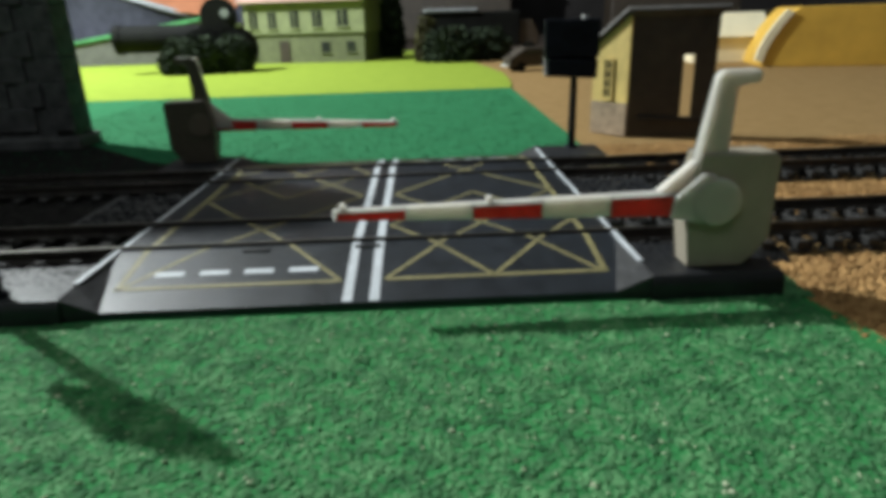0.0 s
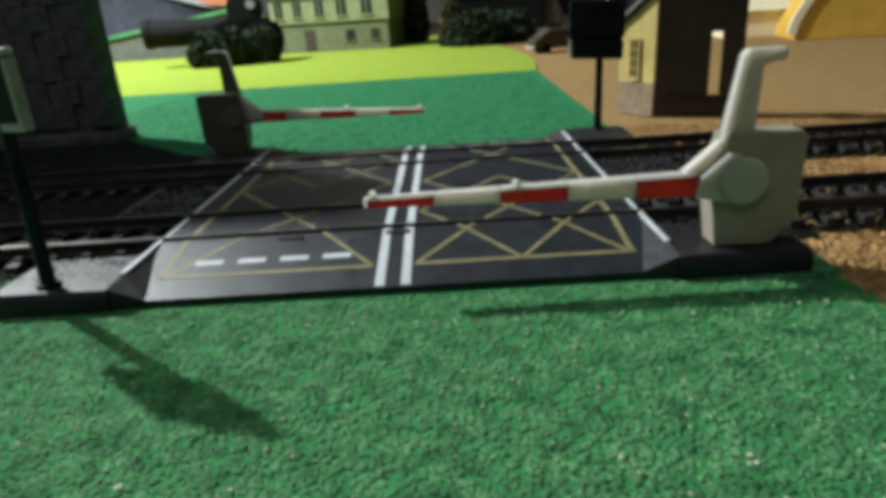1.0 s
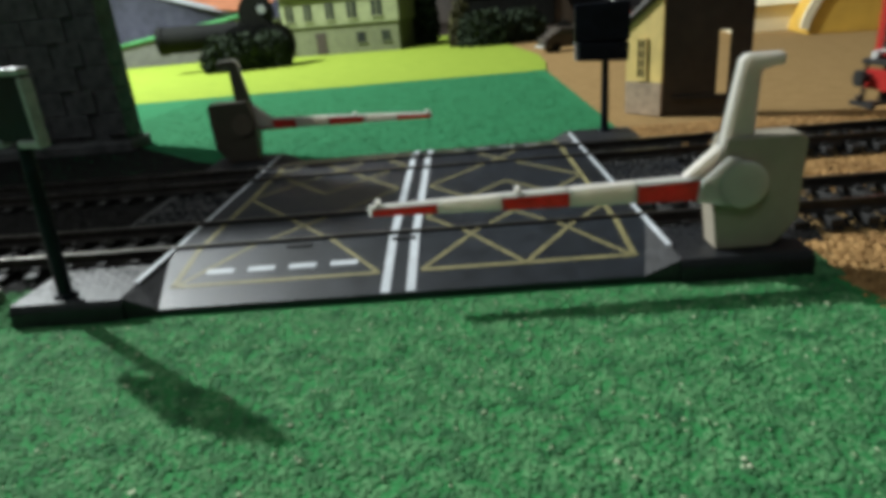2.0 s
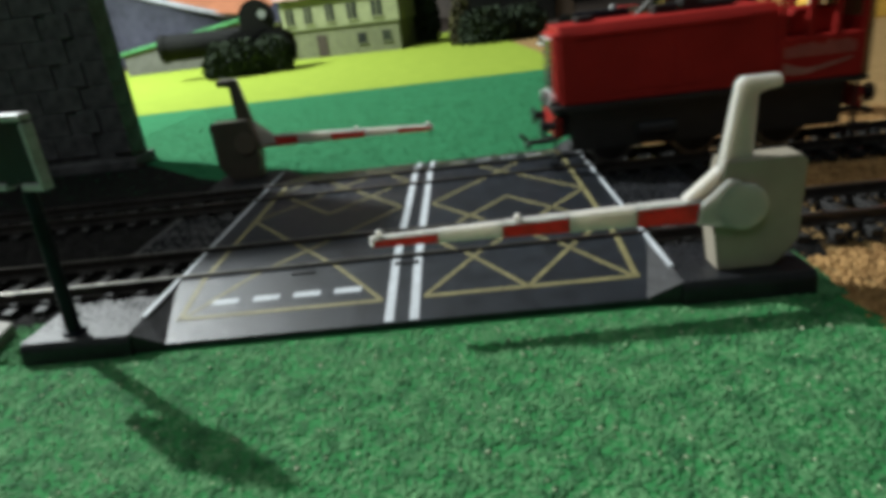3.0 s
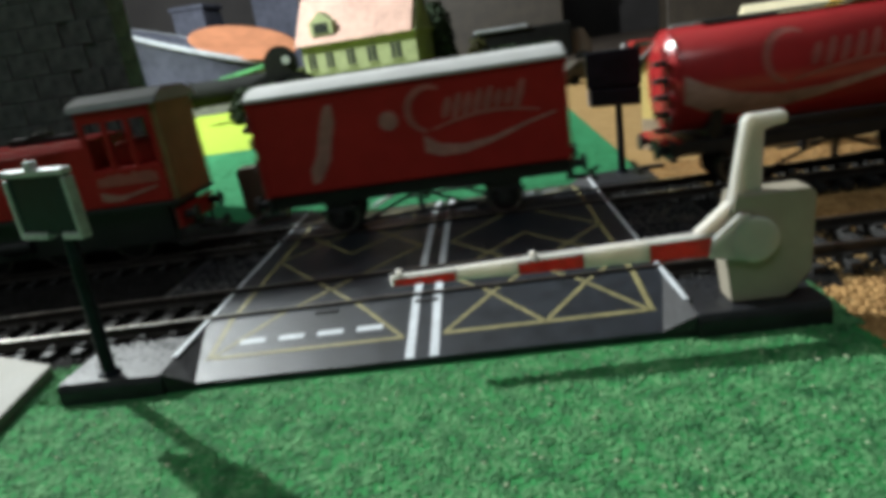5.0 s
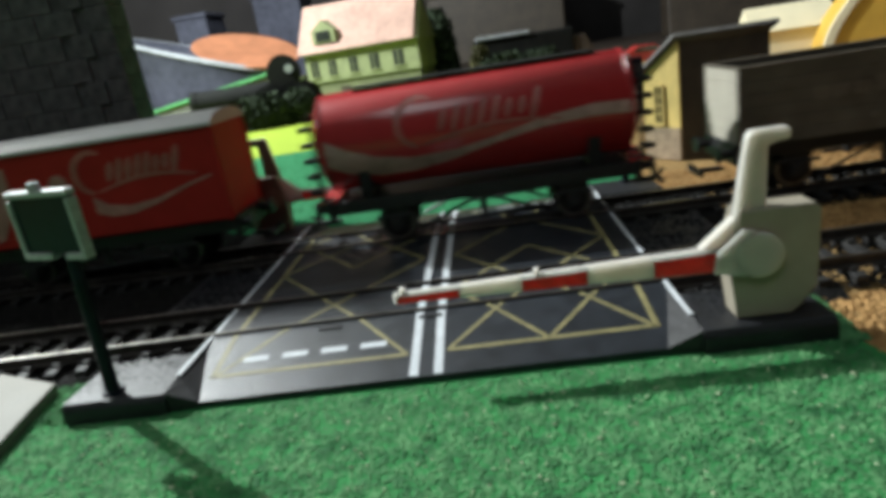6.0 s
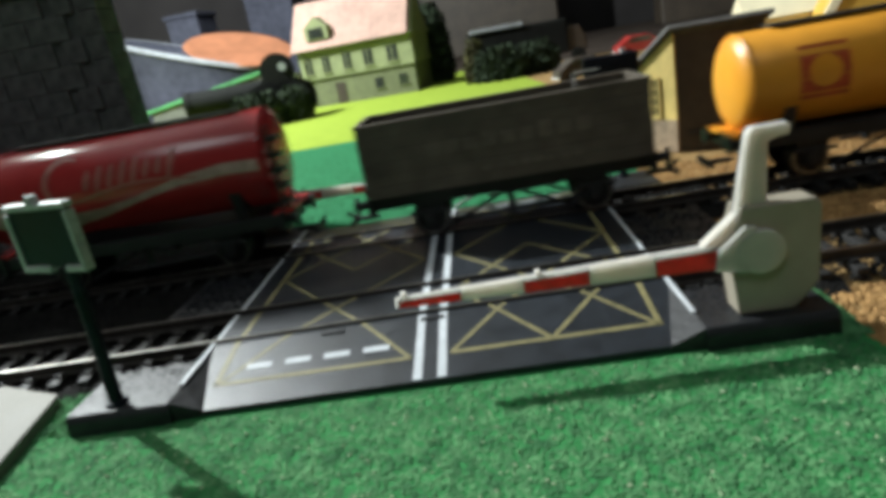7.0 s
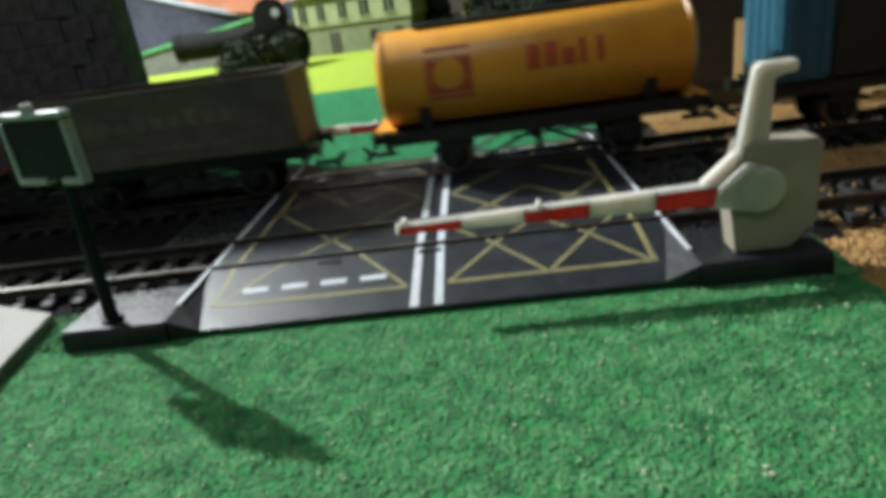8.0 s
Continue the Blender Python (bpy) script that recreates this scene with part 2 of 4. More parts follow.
crumbs("cinder_crumbs", "dark cinder granules in the track bed", "ballast", CINDERBITS, 9000, (-260, -62, -17, 84), 0.4, 0.9, 1.2)
crumbs("cinder_crumbs", "dark cinder granules in the track bed", "ballast", CINDERBITS, 4000, (62, 240, -16, 16), 0.4, 0.9, 0.6)
crumbs("cinder_crumbs", "dark cinder granules in the track bed", "ballast", CINDERBITS, 4000, (62, 240, 51, 83), 0.4, 0.9, 0.6)


# ---- track ----
def make_track(y):
    track = empty("railway_track", "model railway track of nickel rails on black sleepers", "track", "tracks over the crossing")
    for side in (-1, 1):
        c = y + side * 8.75 + (2.0 if y == 0 and side > 0 else 0)
        outline = [(c - 1.3, 3), (c + 1.3, 3), (c + 1.3, 3.4), (c + .35, 3.8), (c + .35, 4.6), (c + .55, 4.8), (c + .5, RAIL), (c - .5, RAIL), (c - .55, 4.8), (c - .35, 4.6), (c - .35, 3.8), (c - 1.3, 3.4)]
        rail = part("rail", prism(B(), outline, "x", -900, 1195), RAILSIDE, track, "dull rail with a shiny head")
        part("rail_head", box(B(), -900, 1195, c - .38, c + .38, RAIL - .3, RAIL + .05), STEEL, rail, "shiny nickel rail head")
    bm = box(B(), -1.5, 1.5, y - 15, y + 15, 0.9, 3.0, 0.25)
    for side in (-1, 1):
        for o in (-2.2, 2.2):
            box(bm, -1.0, 1.0, y + side * 8.75 + o - .7, y + side * 8.75 + o + .7, 3.0, 3.9)
    first = None
    for k in range(-58, 138):
        x = k * 8.6
        if abs(x) < 60:
            continue
        if first is None:
            first = part("sleeper", bm, SLEEPER, track)
            ob = first
        else:
            ob = new("sleeper", first.data)
            ob.parent = track
        ob.location = (x * MM, 0, 0)
    return track


for n_y in (0, 67):
    make_track(n_y)


# ---- the level crossing ----
crossing = empty("level_crossing", "black plastic level crossing base with painted road markings", "level crossing")
TOP = 5.4
slots = [-8.75, 10.1, 58.25, 75.75]
# deck strips between the rails' flangeways
for lo, hi in ((-11.5, -9.35), (-6.9, 8.9), (11.4, 57.65), (60.1, 73.9), (76.35, 78.5)):
    part("road_deck", box(B(), -59, 59, lo, hi, 0.6, TOP, 0.15), ROAD, crossing, "dark grey road surface")
part("road_bed", box(B(), -59, 59, -11, 78, -0.4, 3.0), BLACK, crossing)


def mirror(p):
    """The crossing is the same when turned half round."""
    return (-p[0], 2 * YC - p[1], *p[2:])


def ramp_height(y):
    y = y if y < YC else 2 * YC - y
    return TOP if y > -11.5 else TOP - (-11.5 - y) / 25.3 * 3.6


for turned in (False, True):
    at = mirror if turned else (lambda p: p)
    bm = B()
    v = [bm.verts.new(Vector(at(p)) * MM) for p in ((-59, -11.5, TOP), (59, -11.5, TOP), (52, -36.8, TOP - 3.6), (-52, -36.8, TOP - 3.6), (-59, -11.5, -.4), (59, -11.5, -.4), (52, -36.8, -.4), (-52, -36.8, -.4))]
    for q in ((0, 1, 2, 3), (4, 5, 6, 7), (0, 1, 5, 4), (1, 2, 6, 5), (2, 3, 7, 6), (3, 0, 4, 7)):
        bm.faces.new([v[k] for k in q])
    part("road_ramp", bm, ROAD, crossing, "dark grey sloping road end")
    for side in (-1, 1):
        # skirt wall beside the ramp, then the gravel-moulded slab
        bm = B()
        s = side
        pts = [(59 * s, -11.5, TOP), (59 * s, -30, TOP + .3), (59 * s, -37.4, TOP - .3), (52 * s, -36.8, TOP - 3.6), (59 * s, -11.5, -.4), (59 * s, -30, -.4), (59 * s, -37.4, -.4), (52 * s, -36.8, -.4)]
        v = [bm.verts.new(Vector(at(p)) * MM) for p in pts]
        for q in ((0, 1, 3), (1, 2, 3), (4, 5, 6, 7), (0, 4, 7, 3), (3, 7, 6, 2), (2, 6, 5, 1), (1, 5, 4, 0)):
            bm.faces.new([v[k] for k in q])
        part("skirt", bm, BLACK, crossing)
        x1 = 59 * s
        x2 = (84 if s < 0 else 86) * s
        bm = B()
        out = [(-38.4, -.4), (-38.2, 3.6), (-37.2, TOP - .2), (-17.0, TOP - .5), (-15.3, 3.0), (-15.3, -.4)]
        if turned:
            out = [(2 * YC - a, b) for a, b in out]
        lo, hi = sorted((x1, x2)) if not turned else sorted((-x1, -x2))
        prism(bm, out, "x", lo, hi, 0.4)
        part("gravel_slab", bm, GRAVEL, crossing, "black plastic slab with moulded gravel top")
        bm = B()
        w = [at(p) for p in ((58.5 * s, -30, TOP + .36), (59.5 * s, -30, TOP + .36), (59.5 * s, -9.4, TOP + .1), (58.5 * s, -9.4, TOP + .1))]
        prism(bm, [(p[0], p[1]) for p in w], "z", TOP - .2, TOP + .36)
        part("edge_line", bm, LINE, crossing, "white painted edge line")
for lo, hi in ((-6.9, 8.9), (11.4, 57.6), (60.1, 73.9)):
    for s in (-1, 1):
        part("edge_line", box(B(), s * 59 - .5, s * 59 + .5, lo, hi, TOP - .3, TOP + .12), LINE, crossing, "white painted edge line")


for lo, hi in ((-86, -60.2), (60.2, 86)):
    part("gravel_slab", box(B(), lo, hi, 17, 50, -.4, TOP - 1.6, .5), GRAVEL, crossing, "black plastic slab with moulded gravel top")


def stripe(a, b, width, mat, name, label):
    """A painted stripe on the road from a to b (x, y in mm), following deck and ramp, left open over the rails."""
    a, b = Vector(a), Vector(b)
    cuts = [0.0, 1.0]
    for y in (-11.5, -10.0, -7.2, 8.8, 11.4, 57.0, 60.4, 73.6, 76.6, 78.5):
        if abs(b.y - a.y) > 1e-6:
            f = (y - a.y) / (b.y - a.y)
            if 0 < f < 1:
                cuts.append(f)
    cuts.sort()
    way = (b - a).normalized()
    off = Vector((-way.y, way.x)) * width / 2
    bm = B()
    for f0, f1 in zip(cuts, cuts[1:]):
        p, q = a.lerp(b, f0), a.lerp(b, f1)
        ym = (p.y + q.y) / 2
        if any(abs(ym - r) < 1.5 for r in slots):
            continue
        top = [bm.verts.new(Vector((c.x, c.y, ramp_height(c.y) + .09)) * MM) for c in (p - off, q - off, q + off, p + off)]
        low = [bm.verts.new(v.co - Vector((0, 0, .3 * MM))) for v in top]
        bm.faces.new(top)
        for k in range(4):
            bm.faces.new((top[k], low[k], low[(k + 1) % 4], top[(k + 1) % 4]))
    part(name, bm, mat, crossing, label)


YBOX = "faded yellow box junction line"
for s in (-1, 1):
    stripe((s * 2.75, -36.4), (s * 2.75, 103), 2.0, LINE, "centre_line", "white double centre line")
    stripe((s * 52, -28.5), (s * 52, 95.5), 1.3, YELLOW, "box_line", YBOX)
    for edge_y in (-28, 95):
        stripe((s * 4.6, edge_y), (s * 52.8, edge_y), 1.15, YELLOW, "box_line", YBOX)
    # half-turn symmetry: s = 1 is the half with the near zigzag, s = -1 its turned twin

    def q(x, y):
        return (x, y) if s > 0 else (-x, 2 * YC - y)
    for p0, p1 in (((4.8, -28), (52, 33.5)), ((51.5, -28), (4.8, 33.5)), ((28.2, -28), (4.8, 2.7)), ((28.2, -28), (52, 2.7)), ((4.8, 2.7), (28.2, 33.5)), ((52, 2.7), (28.2, 33.5)), ((4.8, 95), (52, 33.5)), ((51.5, 95), (4.8, 33.5))):
        stripe(q(*p0), q(*p1), 0.95, YELLOW, "box_line", YBOX)
    for k in range(4):
        x, y = q(-13.5 - k * 9.8, -22.4)
        stripe((x - 3.2, y), (x + 3.2, y), 2.0, LINE, "give_way_dash", "white dash")
for n_x, n_y in ((-26, -12.6), (0, -12.6), (26, 79.6), (0, 79.6)):
    part("rail_clip", box(B(), n_x - 3, n_x + 3, n_y - .8, n_y + .8, TOP - 1, TOP + .25, .2), BLACK, crossing)


# ---- barriers ----
# browns for the barrier's rear: its backlit shade put into the colour
HUBREAR = material("shaded_hub_plastic", (0.14, 0.11, 0.08), 0.55, scale=200, vary=0.12, bump=0.15)
REARSHADE = material("shaded_rear_plastic", (0.085, 0.072, 0.05), 0.55, scale=200, vary=0.12, bump=0.15)
HOUSING = material("aged_plastic", (0.345, 0.305, 0.24), 0.5, scale=200, vary=0.08, bump=0.15)
HOUSING.node_tree.nodes["Principled BSDF"].inputs["Specular IOR Level"].default_value = 0.2
def make_barrier():
    """A crossing barrier in its own space: arm along -x, front towards -y."""
    barrier = empty("crossing_barrier", "cream plastic crossing barrier with red-striped lowered arm", "barrier", "barriers at the crossing")
    body = [(67.2, 5.2), (78.5, 5.2), (80.5, 7.0), (83.6, 11.0), (84.0, 27.4), (82.8, 28.8), (68.0, 28.8), (66.6, 22.0), (66.2, 14.0)]
    part("housing", prism(B(), body, "y", -34, -27.5, 0.5), HOUSING, barrier)
    post = [(67.4, 16), (73.4, 16), (73.4, 28), (73.4, 41.2), (74.2, 41.9), (78.2, 42.0), (78.5, 43.7), (77.8, 44.5), (71.0, 44.5), (70.0, 43.4), (67.3, 27)]
    part("counterweight_post", prism(B(), post, "y", -33.2, -30.8, 0.45), CREAM, barrier)
    # thin plates added so the far barrier's backlit rear turns dark
    part("rear_shade_plate", prism(B(), body, "y", -27.6, -27.0, 0.2), REARSHADE, barrier, "added rear plate, backlit shade in its dark brown")
    part("post_rear", prism(B(), post, "y", -30.9, -30.3, 0.2), REARSHADE, barrier, "added post rear plate, backlit shade in its dark brown")
    part("rear_hub", cyl(B(), (70.9, -27.2, 19.8), (70.9, -26.2, 19.8), 4.2, n=24), HUBREAR, barrier, "added rear hub disc, backlit shade in its brown")
    part("hub", cyl(B(), (71.6, -35.3, 19.4), (71.6, -33.9, 19.4), 4.7, n=32), CREAM, barrier)
    shoulder = [(62.5, 16.2), (66.2, 16.0), (67.6, 15.2), (70.9, 14.9), (70.9, 24.8), (68.4, 25.2), (63.2, 20.6)]
    part("arm_bracket", prism(B(), shoulder, "y", -35.1, -33.6, 0.3), CREAM, barrier)
    part("arm_bracket", prism(B(), [(59.5, 17.5), (66.5, 17.5), (69.5, 20), (69.5, 27.8), (67.4, 27.4), (60.5, 21.4)], "y", -33.2, -30.5, 0.3), CREAM, barrier)
    cuts = [-4.0, 9.8, 23.3, 37.0, 50.8, 65.5]

    def zt(x):
        return 20.0 + (x + 4) / 70 * 1.3

    def zb(x):
        return 18.0 - (x + 4) / 70 * 1.5
    for k, (x0, x1) in enumerate(zip(cuts, cuts[1:])):
        thin = (4 - k) / 4
        y0, y1 = -34.0 + .6 * thin, -31.2 - .4 * thin
        if k % 2:
            bm = prism(B(), [(x0, zb(x0)), (x1, zb(x1)), (x1, zt(x1)), (x0, zt(x0))], "y", y0, y1)
            part("arm_segment", bm, CREAM, barrier, "white arm segment")
        else:
            bm = prism(B(), [(x0, zt(x0) - .7), (x1, zt(x1) - .7), (x1, zt(x1)), (x0, zt(x0))], "y", y0 + .1, y1)
            part("arm_strip", bm, CREAM, barrier, "white top edge of the arm")
            bm = prism(B(), [(x0, zb(x0)), (x1, zb(x1)), (x1, zt(x1) - .72), (x0, zt(x0) - .72)], "y", y0 - .1, y1)
            part("red_segment", bm, REDTAPE, barrier, "red arm segment")
    bm = cyl(B(), (-4.4, -32.4, 19.0), (-3.6, -32.4, 19.0), 1.2, n=12)
    part("tip", bm, CREAM, barrier)
    for x in (-2.5, 26.6):
        part("knob", cyl(B(), (x, -32.4, zt(x) - .3), (x, -32.4, zt(x) + 1.2), .8, .6, n=10), CREAM, barrier)
    return barrier


barrier = make_barrier()
far_barrier = copy_thing(barrier, pose(0, 2 * YC * MM, 0, 0, 0, 180))
# the far arm droops a little below level
droop = pose(66 * MM, 0, 18.5 * MM, 0, -1.6, 0) @ pose(-66 * MM, 0, -18.5 * MM)
for ob in far_barrier.children:
    if ob.name.split(".")[0] in ("arm_segment", "arm_strip", "red_segment", "tip", "knob"):
        ob.matrix_local = droop @ ob.matrix_local


# ---- crossing signs ----
def make_sign(low, high, left, right, cover):
    """A warning sign in its own space, its post's foot at the origin, face to -y; cover: the depth of its black rear box."""
    sign = empty("crossing_sign", "black plastic crossing sign in a silver frame", "sign", "signs at the crossing")
    part("base", cyl(B(), (0, 0, -.3), (0, 0, .7), 2.6, 2.2, 16), PANEL, sign)
    part("post", cyl(B(), (0, 0, 0), (0, 1.5, low + 2.5), 1.6, 1.35, 14), PANEL, sign)
    part("panel", box(B(), left + .6, right - .6, .2, 1.8, low, high, .4), PANEL, sign)
    bars_at = ((left, right, high - .8, high + .6), (left, left + 1.1, low, high - 1.3), (right - 1.1, right, low, high - 1.3), (left, left + 9, low - .8, low + .7), (right - 6.3, right, low - .8, low + .7))
    for x0, x1, z0, z1 in bars_at:
        part("frame_bar", box(B(), x0, x1, -.5, 2.1, z0, z1, .35), SILVER, sign, "silver-painted frame bar")
    part("cap", cyl(B(), (-3.5, .6, high + .5), (-3.5, .6, high + 2.3), 1.4, 1.2, 12), SILVER, sign)
    if cover:
        part("rear_box", box(B(), left - .1, right + .1, 1.6, 1.6 + cover, low + 6.2, high + .9, .5), PANEL, sign, "black rear box")
        lower = part("rear_box", box(B(), left + .3, right - 1.2, 1.4, 2.4 + cover, -3.4, 3.2, .5), PANEL, sign, "black lower rear box")
        lower.matrix_local = pose(0, 0, (low + 2.2) * MM, 0, -3, 0)
    return sign


near_sign = make_sign(33.5, 47.5, -13.2, 6.9, 0)
near_sign.matrix_world = pose(-73 * MM, -34 * MM, TOP * MM, 0, 0, -20)
far_sign = make_sign(28.6, 47.6, -8.6, 11.6, 4)
far_sign.matrix_world = pose(73.5 * MM, 99.5 * MM, TOP * MM, 0, 0, 172)


# ---- buildings and scenery ----
BRICK = material("dark_brickwork", (0.13, 0.13, 0.13), 0.85, scale=200, bump=0.8, vary=0.3, gloss=0.2)
PLASTER = material("yellow_plaster", (0.62, 0.46, 0.15), 0.7, scale=200, vary=0.12, bump=0.2)
BOARDS = material("brown_boards", (0.045, 0.033, 0.022), 0.6, scale=200, vary=0.25, bump=0.3)
STONE = material("stone_plinth", (0.36, 0.27, 0.18), 0.85, scale=300, vary=0.25, bump=0.6)
SLATE = material("slate_roof", (0.07, 0.065, 0.06), 0.7, scale=200, vary=0.25, bump=0.4)
ROOF = material("pinkish_roof", (0.40, 0.25, 0.20), 0.8, scale=160, vary=0.15, bump=0.4)
SAGE = material("sage_render", (0.235, 0.265, 0.13), 0.8, scale=160, vary=0.12, bump=0.2)
OLIVE = material("olive_render", (0.135, 0.15, 0.075), 0.8, scale=160, vary=0.15, bump=0.2)
PANE = material("dark_pane", (0.03, 0.035, 0.03), 0.15, scale=200, vary=0.2)
OCHRE = material("ochre_card", (0.66, 0.40, 0.06), 0.65, scale=60, vary=0.12, bump=0.2)
CARD = material("cream_card", (0.80, 0.72, 0.50), 0.7, scale=60, vary=0.06, bump=0.15)
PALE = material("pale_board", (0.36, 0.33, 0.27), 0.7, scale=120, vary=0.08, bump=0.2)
RAMPGREY = material("ramp_card", (0.11, 0.11, 0.10), 0.8, scale=90, vary=0.2, bump=0.3)
RAMPGREEN = material("ramp_flock", (0.07, 0.26, 0.10), 0.95, scale=200, vary=0.2, bump=0.5)
TUBGREY = material("grey_fabric", (0.085, 0.09, 0.12), 0.9, scale=90, vary=0.2, bump=0.5, gloss=0.1)
RIM = material("pale_rim", (0.34, 0.36, 0.39), 0.6, scale=90, vary=0.15)
CLAY = material("terracotta", (0.50, 0.20, 0.10), 0.75, scale=60, vary=0.15, bump=0.2)
RUBBER = material("black_rubber", (0.009, 0.010, 0.009), 0.85, scale=200, vary=0.3, gloss=0.15)
REDCAR = material("red_enamel", (0.36, 0.03, 0.025), 0.3, scale=60, vary=0.15)


def poly_wall(name, pts, depth, mat, parent, label=""):
    """A flat wall through outline pts (mm), with a thickness along its normal."""
    pts = [Vector(p) for p in pts]
    n = (pts[1] - pts[0]).cross(pts[2] - pts[0]).normalized() * depth
    bm = B()
    front, back = [bm.verts.new(p * MM) for p in pts], [bm.verts.new((p - n) * MM) for p in pts]
    bm.faces.new(front), bm.faces.new(back[::-1])
    for k in range(len(pts)):
        j = (k + 1) % len(pts)
        bm.faces.new((front[k], front[j], back[j], back[k]))
    return part(name, bm, mat, parent, label)


# the tall pier, in courses of big blocks
tower = empty("bridge_pier", "tall dark stone bridge pier beside the far track", "bridge pier", at=pose(-5 * MM, 6 * MM, 0))
part("core", box(B(), -398, -152, 160, 178, 2, 125), BRICK, tower)
part("plinth", box(B(), -401, -149, 157.5, 181, -.4, 6, 1.2), BRICK, tower)
part("cap", box(B(), -402, -148, 156.5, 182, 125, 130, 1.5), BRICK, tower)
# unseen upper steps, sized to throw shade on the crossing and passing roofs
part("unseen_shaft", box(B(), -396, -208, 161, 177, 130, 207, 1), BRICK, tower)
part("unseen_top", box(B(), -394, -226, 162, 176, 207, 219, 1), BRICK, tower)
course = {}
for row in range(10):
    z = 9.3 + row * 11.6
    for col in range(12):
        w = 20.5 if not (row % 2 and col in (0, 11)) else 10
        x = -398 + col * 20.9 + (w / 2 if not row % 2 else (5 if col == 0 else 10.25 - 10.4))
        if row % 2 and col == 0:
            x = -393
        if x + w / 2 > -151.5:
            continue
        if w not in course:
            course[w] = part("block", box(B(), -w / 2, w / 2, -1.3, 0.5, 0, 11.2, .35), BRICK, tower)
            ob = course[w]
        else:
            ob = new("block", course[w].data)
            ob.parent = tower
        ob.location = (x * MM, 160 * MM, z * MM)
    quoin = "quoin"
    if quoin not in course:
        course[quoin] = part("quoin", box(B(), -9, 1.2, -1.9, 14, 0, 11.2, .35), BRICK, tower)
        ob = course[quoin]
    else:
        ob = new("quoin", course[quoin].data)
        ob.parent = tower
    ob.location = (-151.6 * MM, 160 * MM, z * MM)

# the hut: a half-relief card building, open boarded side to the track
hut = empty("track_hut", "yellow plastered card hut with a dark open boarded side", "hut")
F, R, L = Vector((106, 131, 0)), Vector((139, 120, 0)), Vector((94.6, 147, 0))
K = R + (L - F)
up = Vector((0, 0, 1))
poly_wall("plinth", [F + up * 14.5, L + up * 14.5, L, F], -1.6, STONE, hut, "brown stone plinth")
gable = poly_wall("gable_wall", [F + up * 53, L + up * 39.5, L + up * 14.5, F + up * 14.5], -1.2, PLASTER, hut, "yellow plastered gable wall")
poly_wall("rear_wall", [L + up * 39.5, K + up * 39.5, K, L], 1.2, PLASTER, hut)
hut.matrix_world = pose(16 * MM, -159 * MM, 0) @ Matrix.Diagonal((1.06, 1.06, 1.06, 1)) @ pose(-16 * MM, 159 * MM, 0)
along, gv = (R - F).normalized(), (L - F).normalized()
out = Vector((along.y, -along.x, 0))
for x0, x1, z0, z1 in ((0, 21.8, 7.5, 53.5), (26.2, 34.8, 7.5, 53.5), (21.8, 26.2, 35, 53.5), (0, 34.8, 0, 7.5)):
    poly_wall("boarding", [F + along * x0 + up * z0, F + along * x1 + up * z0, F + along * x1 + up * z1, F + along * x0 + up * z1], 1.4, BOARDS, hut, "dark brown boarding")
poly_wall("sill", [F + out * 1.2 + along * 4 + up * 7, F + out * 1.2 + along * 30 + up * 7, F + out * 1.2 + along * 30 + up * 9, F + out * 1.2 + along * 4 + up * 9], 1.6, BLACK, hut, "glossy black sill")
a0, a1 = -gv * 1.5 - along * 3.4, -gv * 1.5 + along * 2.2
poly_wall("roof", [F + a0 + up * 55, R + a1 + up * 55, K + gv * 3 + along * 2.2 + up * 37.6, L + gv * 3 - along * 3.4 + up * 37.6], 2.2, SLATE, hut, "dark slate roof")
gout = Vector((-gv.y, gv.x, 0))
if gout.x > 0:
    gout = -gout


def gpt(f, z, d):
    return F.lerp(L, f) + up * z + gout * (d + 1.3)


window = poly_wall("window", [gpt(.42, 16.5, .15), gpt(.66, 16.5, .15), gpt(.66, 33, .15), gpt(.42, 33, .15)], .3, PANE, hut, "small dark paned window")
for f0, f1, z0, z1 in ((.40, .44, 15.8, 33.8), (.64, .68, 15.8, 33.8), (.53, .55, 16.5, 33), (.40, .68, 15.2, 16.8), (.40, .68, 32.8, 33.8), (.42, .66, 20.5, 21), (.42, .66, 24.5, 25), (.42, .66, 28.5, 29)):
    poly_wall("glazing_bar", [gpt(f0, z0, .5), gpt(f1, z0, .5), gpt(f1, z1, .5), gpt(f0, z1, .5)], .4, PLASTER, window)
sack = B()
bmesh.ops.create_icosphere(sack, subdivisions=3, radius=1)
for v in sack.verts:
    v.co = Vector((v.co.x * 2.6, v.co.y * 2.2, v.co.z * 7.5 * (1 + .12 * math.sin(5 * v.co.x)))) * MM
sack = tagged(link("sack", sack, PALE), "pale cloth sack standing in the hut doorway", "sack")
sack.location = hut.matrix_world @ ((F + along * 23.6 + gv * 5) * MM + Vector((0, 0, 6.8 * MM)))

# the house
house = empty("house", "two-storey sage green model house with a pinkish roof", "house", at=away(-46, 583, rz=-11))
part("ground_storey", box(B(), -134, 0, 0, 70, 0, 31.5), OLIVE, house, "olive rendered ground storey")
part("upper_storey", box(B(), -136, 2, -2.5, 72, 31.5, 64), SAGE, house, "sage green upper storey")
part("eaves", box(B(), -139, 5, -6, 76, 63.6, 65.6, .5), SAGE, house)
part("roof", prism(B(), [(-9, 64.5), (-8, 67), (32, 118), (36, 118), (78, 67), (79, 64.5)], "x", -141, 0), ROOF, house, "pinkish tiled roof")
part("gable", prism(B(), [(-2, 62), (72, 62), (35, 112)], "x", 0.1, 4), SAGE, house)
